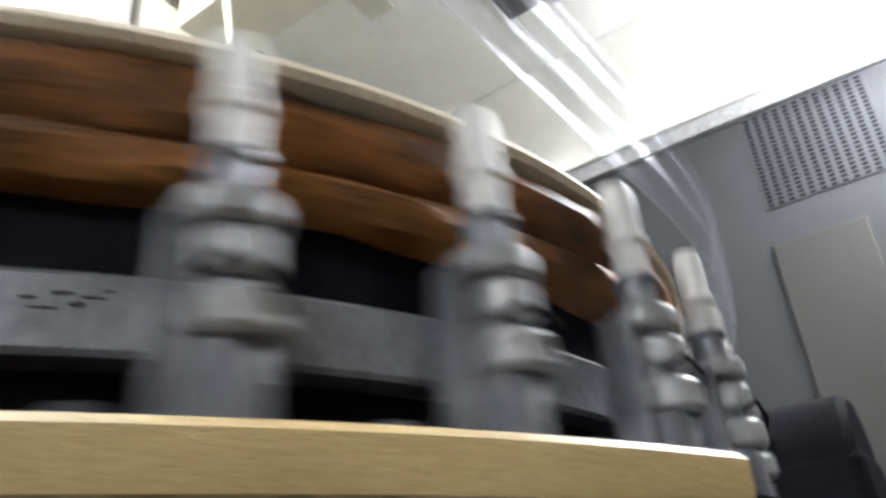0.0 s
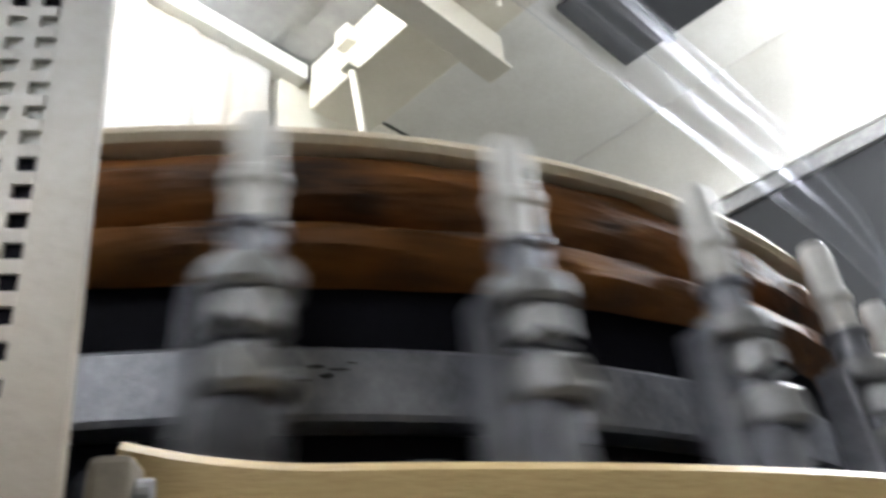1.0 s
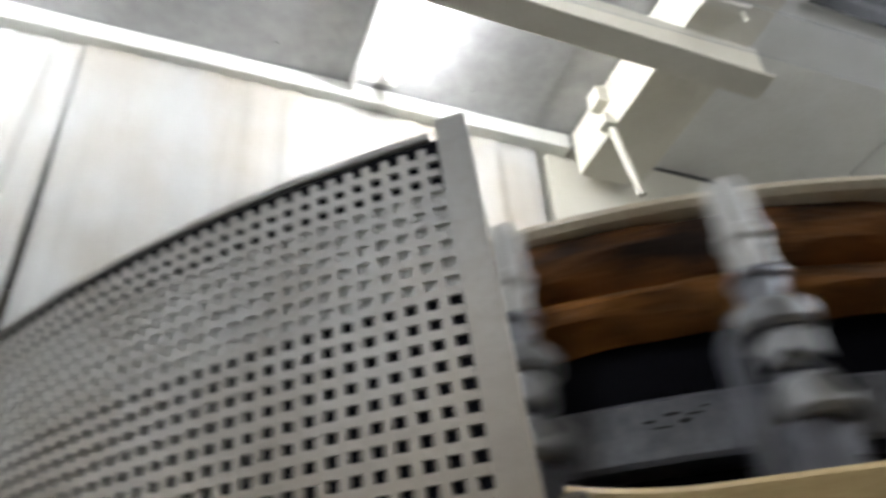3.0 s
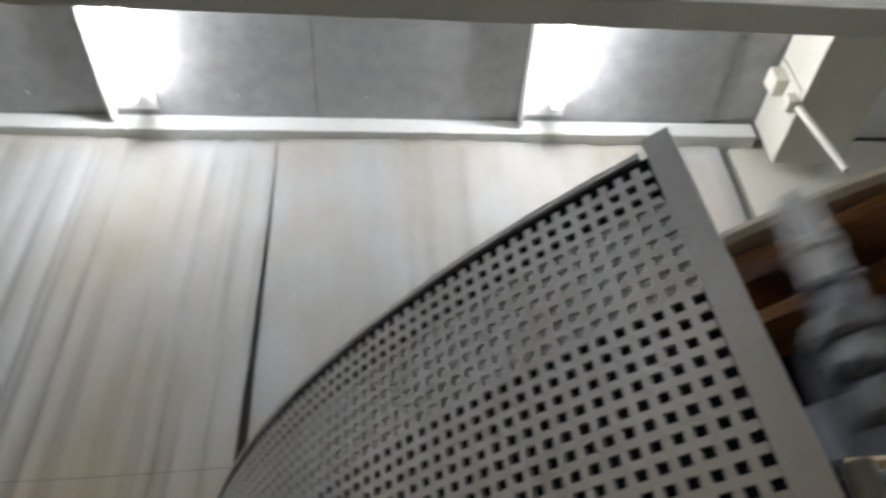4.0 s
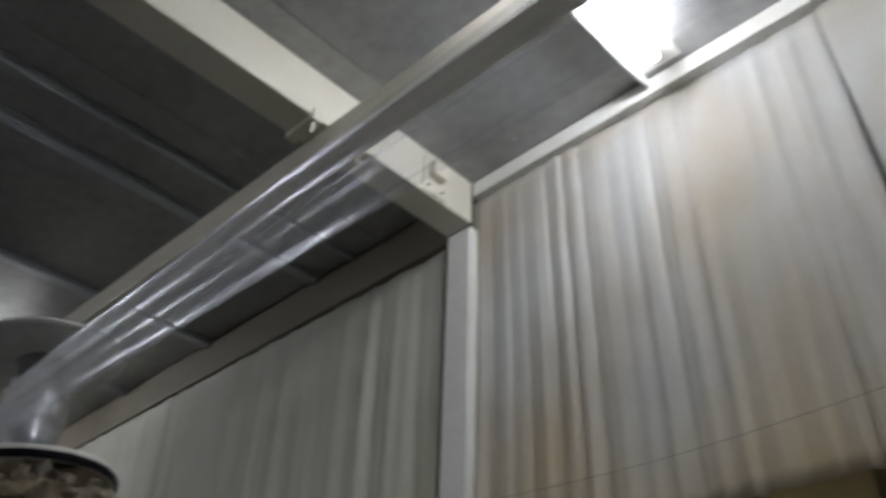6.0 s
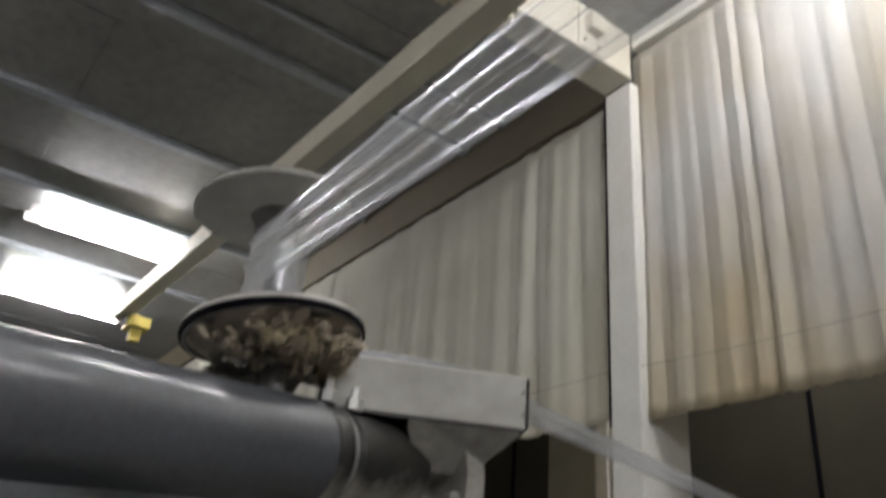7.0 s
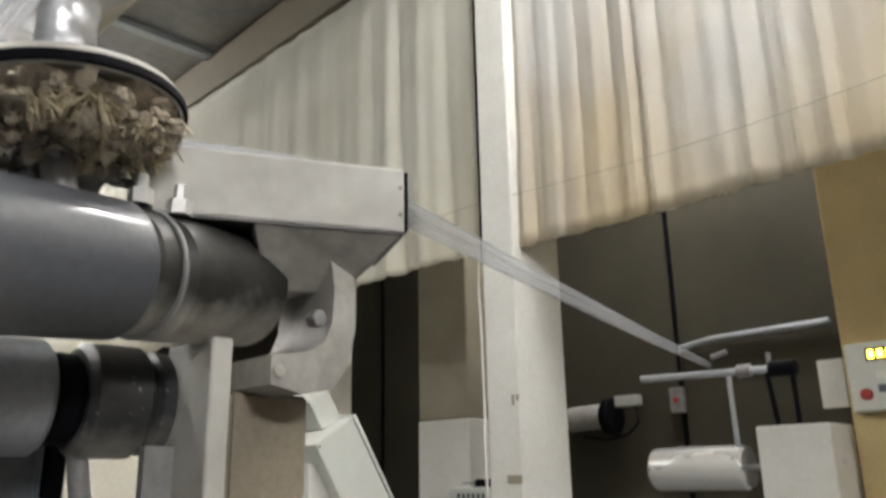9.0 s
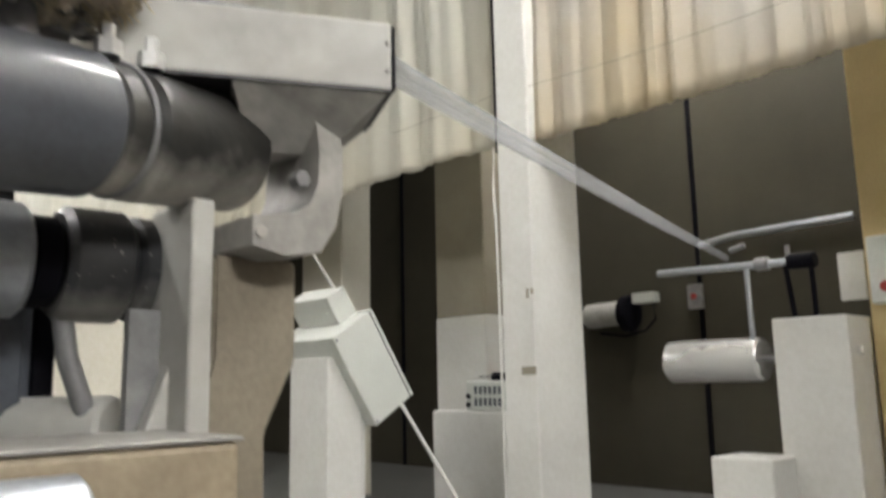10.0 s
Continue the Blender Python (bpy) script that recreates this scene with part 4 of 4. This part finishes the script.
def winder():
    w = group_at("winder", -0.99, 3.93, FLOOR, "dusty white winder pedestal with a traverse rod", "winder")
    part("pedestal", box(-0.15, 0.15, -0.13, 0.13, 0, 0.96, 0.008), M_WHITE, w, "white pedestal")
    part("traverse_rod", rod((-0.67, -0.12, 1.208), (-0.06, -0.12, 1.19), 0.016), M_ZINC, w, "bright rod", True)
    part("clamp", rod((-0.20, -0.12, 1.195), (-0.14, -0.12, 1.195), 0.028, 24), M_STEEL, w, "", True)
    part("clamp", rod((-0.06, -0.12, 1.19), (0.05, -0.12, 1.187), 0.034, 24), M_BLACK, w, "black clamp", True)
    part("support", rod((-0.055, -0.11, 0.95), (-0.075, -0.12, 1.19), 0.011), M_BLACK, w)
    part("support", rod((0.03, -0.11, 0.95), (0.03, -0.12, 1.20), 0.011), M_BLACK, w)
    part("thumb_screw", rod((-0.06, -0.12, 1.21), (-0.06, -0.12, 1.26), 0.010), M_STEEL, w)
    part("guide_eye", rod((-0.31, -0.12, 1.27), (-0.24, -0.12, 1.285), 0.012), M_STEEL, w)
    part("hanger", rod((-0.245, -0.115, 1.21), (-0.24, -0.115, 0.88), 0.012), M_ZINC, w, "", True)
    part("side_knob", rod((0.15, -0.05, 0.82), (0.175, -0.05, 0.82), 0.02), M_WHITE, w)
    r = group_at("steel_roll", -1.466, 3.93, 1.70, "bright stainless steel roll beside the winder", "roll")
    part("cylinder", rod((-0.226, 0, 0), (0.226, 0, 0), 0.096, 56), M_ROLL, r, "", True)
    part("axle", rod((-0.27, 0, 0), (0.36, 0, 0), 0.012), M_STEEL, r)
    part("clip", rod((-0.26, 0, -0.01), (-0.235, 0, -0.05), 0.006), M_STEEL, r)
    tagged(finish(box(-1.35, -1.09, 3.6, 3.86, FLOOR, 1.31, 0.01), "low_pedestal", M_WHITE), "low dusty white pedestal", "pedestal")
    pb = tagged(finish(box(-2.965, -2.36, 3.55, 3.73, FLOOR, 1.476, 0.01), "counter_pedestal", M_WHITE), "white painted plinth behind the column", "plinth")
    va = group_at("voltage_regulator", -2.568, 3.62, 1.478, "pale grey voltage regulator with vent slots", "regulator")
    part("casing", box(-0.14, 0.14, -0.06, 0.06, 0, 0.155, 0.008), M_BOX, va)
    for i in range(6):
        for z in (0.045, 0.105):
            part("vent_slot", box(-0.075 + i * 0.034, -0.055 + i * 0.034, -0.063, -0.0605, z - 0.02, z + 0.02, 0.001), M_DARKGREY, va)
    for z in (0.03, 0.075):
        part("terminal", rod((-0.115, -0.075, z), (-0.115, -0.06, z), 0.012), M_BLACK, va)
    part("dial", lathe([(0, 0.155), (0.05, 0.155), (0.05, 0.185), (0.04, 0.195), (0, 0.195)], n=28, m=pose(0.06, 0, 0)), M_BLACK, va, "black dial knob", True)
    part("pointer", box(-0.09, 0.05, -0.008, 0.008, 0.17, 0.18, 0.002), M_STEEL, va)
    # wall gear in the dark bay
    pm = group_at("wall_motor", -2.86, 5.25, 2.06, "dusty grey and black motor mounted on the wall", "motor")
    part("body", rod((-0.20, -0.10, 0), (0.12, -0.10, 0.01), 0.085, 28), M_DIRTY, pm, "grey body", True)
    part("rear_cap", rod((-0.33, -0.10, 0), (-0.20, -0.10, 0), 0.075, 28), M_BLACK, pm, "black rear cap", True)
    part("flange", rod((0.10, -0.10, 0.0), (0.17, -0.10, 0.0), 0.125, 32), M_BLACK, pm, "black flange", True)
    part("terminal_box", box(0.19, 0.36, -0.14, -0.06, 0.06, 0.13, 0.006), M_BOX, pm, "pale terminal box")
    part("cable", tube_along([(0.33, -0.1, 0.06), (0.34, -0.1, -0.05), (0.26, -0.1, -0.12), (0.1, -0.1, -0.15), (-0.1, -0.1, -0.12)], 0.008, 8), M_BLACK, pm, "black cable", True)
    part("mount", box(-0.25, 0.1, -0.10, 0.046, -0.04, 0.04, 0.004), M_STEEL, pm)
    tagged(finish(tube_along([(-2.22, 5.25, 2.47), (-2.0, 5.25, 2.50), (-1.7, 5.25, 2.505), (-1.27, 5.25, 2.51)], 0.022, 12), "wall_pipe", M_ZINC), "pale pipe along the dark wall", "pipe")
    so = group_at("wall_socket", -2.27, 5.25, 2.14, "small grey socket box with a red spot", "socket")
    part("plate", box(-0.05, 0.05, -0.03, 0.008, -0.08, 0.08, 0.004), M_STEEL, so)
    part("button", rod((0, -0.045, 0), (0, -0.03, 0), 0.02), M_RED, so)
    # control box on the yellow column
    cp = group_at("control_box", -0.62, 4.0, 2.03, "beige control box with a lit yellow display", "control box")
    part("case", box(-0.17, 0.19, -0.07, -0.002, -0.13, 0.14, 0.008), M_BOX, cp)
    part("display", box(-0.09, 0.06, -0.074, -0.0705, 0.065, 0.115, 0.002), M_BLACK, cp, "black display window")
    for i in range(4):
        part("digit", box(-0.08 + i * 0.034, -0.058 + i * 0.034, -0.077, -0.0745, 0.074, 0.106, 0.002), M_DIGIT, cp, "lit yellow digit bar")
    part("button", rod((-0.105, -0.09, -0.065), (-0.105, -0.07, -0.065), 0.022), M_RED, cp, "red stop button", True)
    for i in range(3):
        for j in range(2):
            part("key", box(-0.06 + i * 0.055, -0.02 + i * 0.055, -0.078, -0.0705, -0.01 - j * 0.05, 0.02 - j * 0.05, 0.003), M_DARKGREY if (i + j) % 2 else M_WHITE, cp)
    tagged(finish(box(-0.935, -0.83, 4.02, 4.04, 1.93, 2.13, 0.003), "notice_card", M_WHITE), "white card hung beside the column", "card")


def console():
    co = group_at("control_console", -2.70, 2.75, FLOOR, "pale grey tilted control console on a white post", "console")
    part("post", box(-0.08, 0.21, -0.23, -0.05, 0, 0.845, 0.006), M_WHITE, co, "white post")
    m = pose(0.275, -0.25, 0.922, 32, 0, 0)
    part("cabinet", box(-0.45, 0.0, 0.0, 0.228, -0.443, 0.0, 0.005, None, m), M_BOX, co, "tilted pale grey cabinet")
    part("door_gasket", box(-0.445, -0.004, 0.2285, 0.2335, -0.438, -0.004, 0.001, None, m), M_BLACK, co, "black door gasket")
    part("cabinet_door", box(-0.45, 0.0, 0.234, 0.25, -0.443, 0.0, 0.004, None, m), M_BOX, co, "cabinet door")
    for z in (-0.02, -0.425):
        part("screw", box(-0.001, 0.003, 0.008, 0.018, z - 0.005, z + 0.005, 0.001, None, m), M_DARKGREY, co)
    part("top_box", box(-0.40, -0.09, 0.12, 0.232, 0.002, 0.137, 0.004, None, m), M_BOX, co, "small box on the cabinet")
    part("foot", box(0.15, 0.20, -0.045, -0.02, 0.02, 0.60, 0.004), M_WHITE, co, "narrow white rear leg")
    tagged(finish(rod((-3.70, 3.2, 2.50), (-2.248, 3.2, 0.902), 0.010), "bar", M_WHITE), "thin white bar leaning behind the console", "bar")
    tagged(finish(tube_along([(-1.905, 2.97, 2.62), (-1.91, 2.968, 2.45), (-1.90, 2.966, 2.25), (-1.898, 2.968, 2.0), (-1.898, 2.968, 1.4), (-1.898, 2.968, FLOOR + 0.002)], 0.005, 8), "cable", M_WHITE), "thin white cable running down the column", "cable")
    tagged(finish(box(-1.79, -1.7165, 2.968, 2.973, 1.652, 1.684, 0.001), "tape_strip", M_TAN), "strip of brown tape on the column", "tape")
    tagged(finish(box(-1.728, -1.7135, 2.966, 2.973, 1.69, 1.97, 0.001), "tape_strip", M_WHITE), "worn pale tape along the column edge", "tape")
    mk = bmesh.new()
    for x in (-1.748, -1.724):
        box(x - 0.007, x + 0.007, 2.9705, 2.973, 1.955, 1.995, 0.001, mk)
    tagged(finish(mk, "pencil_mark", M_TAN), "small brown mark drawn on the column", "mark")
    cc = group_at("cream_cabinet", -2.1, 1.4, FLOOR, "cream sheet metal cabinet standing behind the rollers", "cabinet")
    part("body", box(-0.2, 0.18, -0.35, 0.35, 0, 0.95, 0.01), M_CREAM, cc)
    part("door", box(0.183, 0.196, -0.33, 0.33, 0.03, 0.92, 0.004), M_CREAM, cc)
    part("label_plate", box(0.197, 0.199, 0.05, 0.12, 0.62, 0.72, 0.0005), M_DIRTY, cc, "small grey label plate")
    ho = group_at("hoist_trolley", -6.9, 2.0, 4.12, "yellow hoist trolley at the end of the beam", "hoist")
    part("carriage", box(-0.12, 0.12, -0.10, 0.10, -0.02, 0.085, 0.006), M_HOOK, ho)
    part("wheel", rod((0, -0.13, 0.05), (0, -0.10, 0.05), 0.05), M_STEEL, ho, "", True)
    part("hook_block", box(-0.05, 0.05, -0.05, 0.05, -0.14, -0.02, 0.008), M_HOOK, ho)


def ring_extras():
    # fittings on the east beam
    nb = group_at("beam_bracket", 2.71, 2.63, 4.44, "cream bracket with a hanging rod on the beam", "bracket", "beam brackets")
    part("plate", box(-0.012, -0.002, -0.075, 0.075, 0.02, 0.27, 0.003), M_CREAM, nb)
    part("block", box(-0.075, -0.012, -0.05, 0.05, 0.13, 0.24, 0.008), M_CREAM, nb)
    part("lug", box(-0.06, 0.0, -0.035, 0.035, -0.012, 0.06, 0.006), M_CREAM, nb)
    part("rod", rod((-0.005, 0.0, -0.006), (0.09, 0.03, -0.40), 0.018), M_CREAM, nb, "thin cream rod", True)
    wb = group_at("beam_bracket", -1.70, 2.66, 4.44, "cream bolted bracket on the beam end", "bracket", "beam brackets")
    part("plate", box(0.002, 0.012, -0.085, 0.085, 0.0, 0.25, 0.003), M_CREAM, wb)
    part("block", box(0.012, 0.07, -0.05, 0.05, 0.10, 0.21, 0.008), M_CREAM, wb)
    part("bolt", rod((0.012, -0.05, 0.04), (0.035, -0.05, 0.04), 0.011, 6), M_CREAM, wb)
    part("bolt", rod((0.012, 0.05, 0.04), (0.035, 0.05, 0.04), 0.011, 6), M_CREAM, wb)
    ck = group_at("guard_clamp", 1.058, 0.742, 1.742, "rusty clamp joining the guard and the tray", "clamp", rz=50)
    part("jaw", box(-0.008, 0.010, -0.007, 0.007, -0.012, 0.010, 0.003), M_BROWNBOX, ck)
    part("bolt", rod((0.0, -0.012, 0.0), (0.0, -0.005, 0.0), 0.004, 12), M_STEEL, ck)
    dm = group_at("dark_cabinet", 3.3, 0.92, FLOOR, "black machine cabinet beyond the ring machine", "cabinet")
    part("body", box(-0.15, 0.15, -0.16, 0.15, 0, 1.17, 0.03), M_BLACK, dm)
    part("hood", rod((0, -0.15, 1.17), (0, 0.14, 1.17), 0.15, 32), M_BLACK, dm, "rounded black hood", True)


room()
curtains()
lamps()
fill_lamps()
ring_machine()
ROTOR = rotor()
guard()
transfer_machine()
films()
winder()
console()
ring_extras()


def motions():
    turn = [(0, 0), (0.5, -35.9), (1.0, -66.2), (1.5, -101.5), (2.0, -129.8), (2.5, -165.0)]
    t, a = 2.5, -165.0
    while t < 9.99:
        t, a = t + 0.5, a - 32.8
        turn.append((t, a))
    walk(ROTOR, [(t, pose(CX, CY, FLOOR, 0, 0, a)) for t, a in turn])


motions()
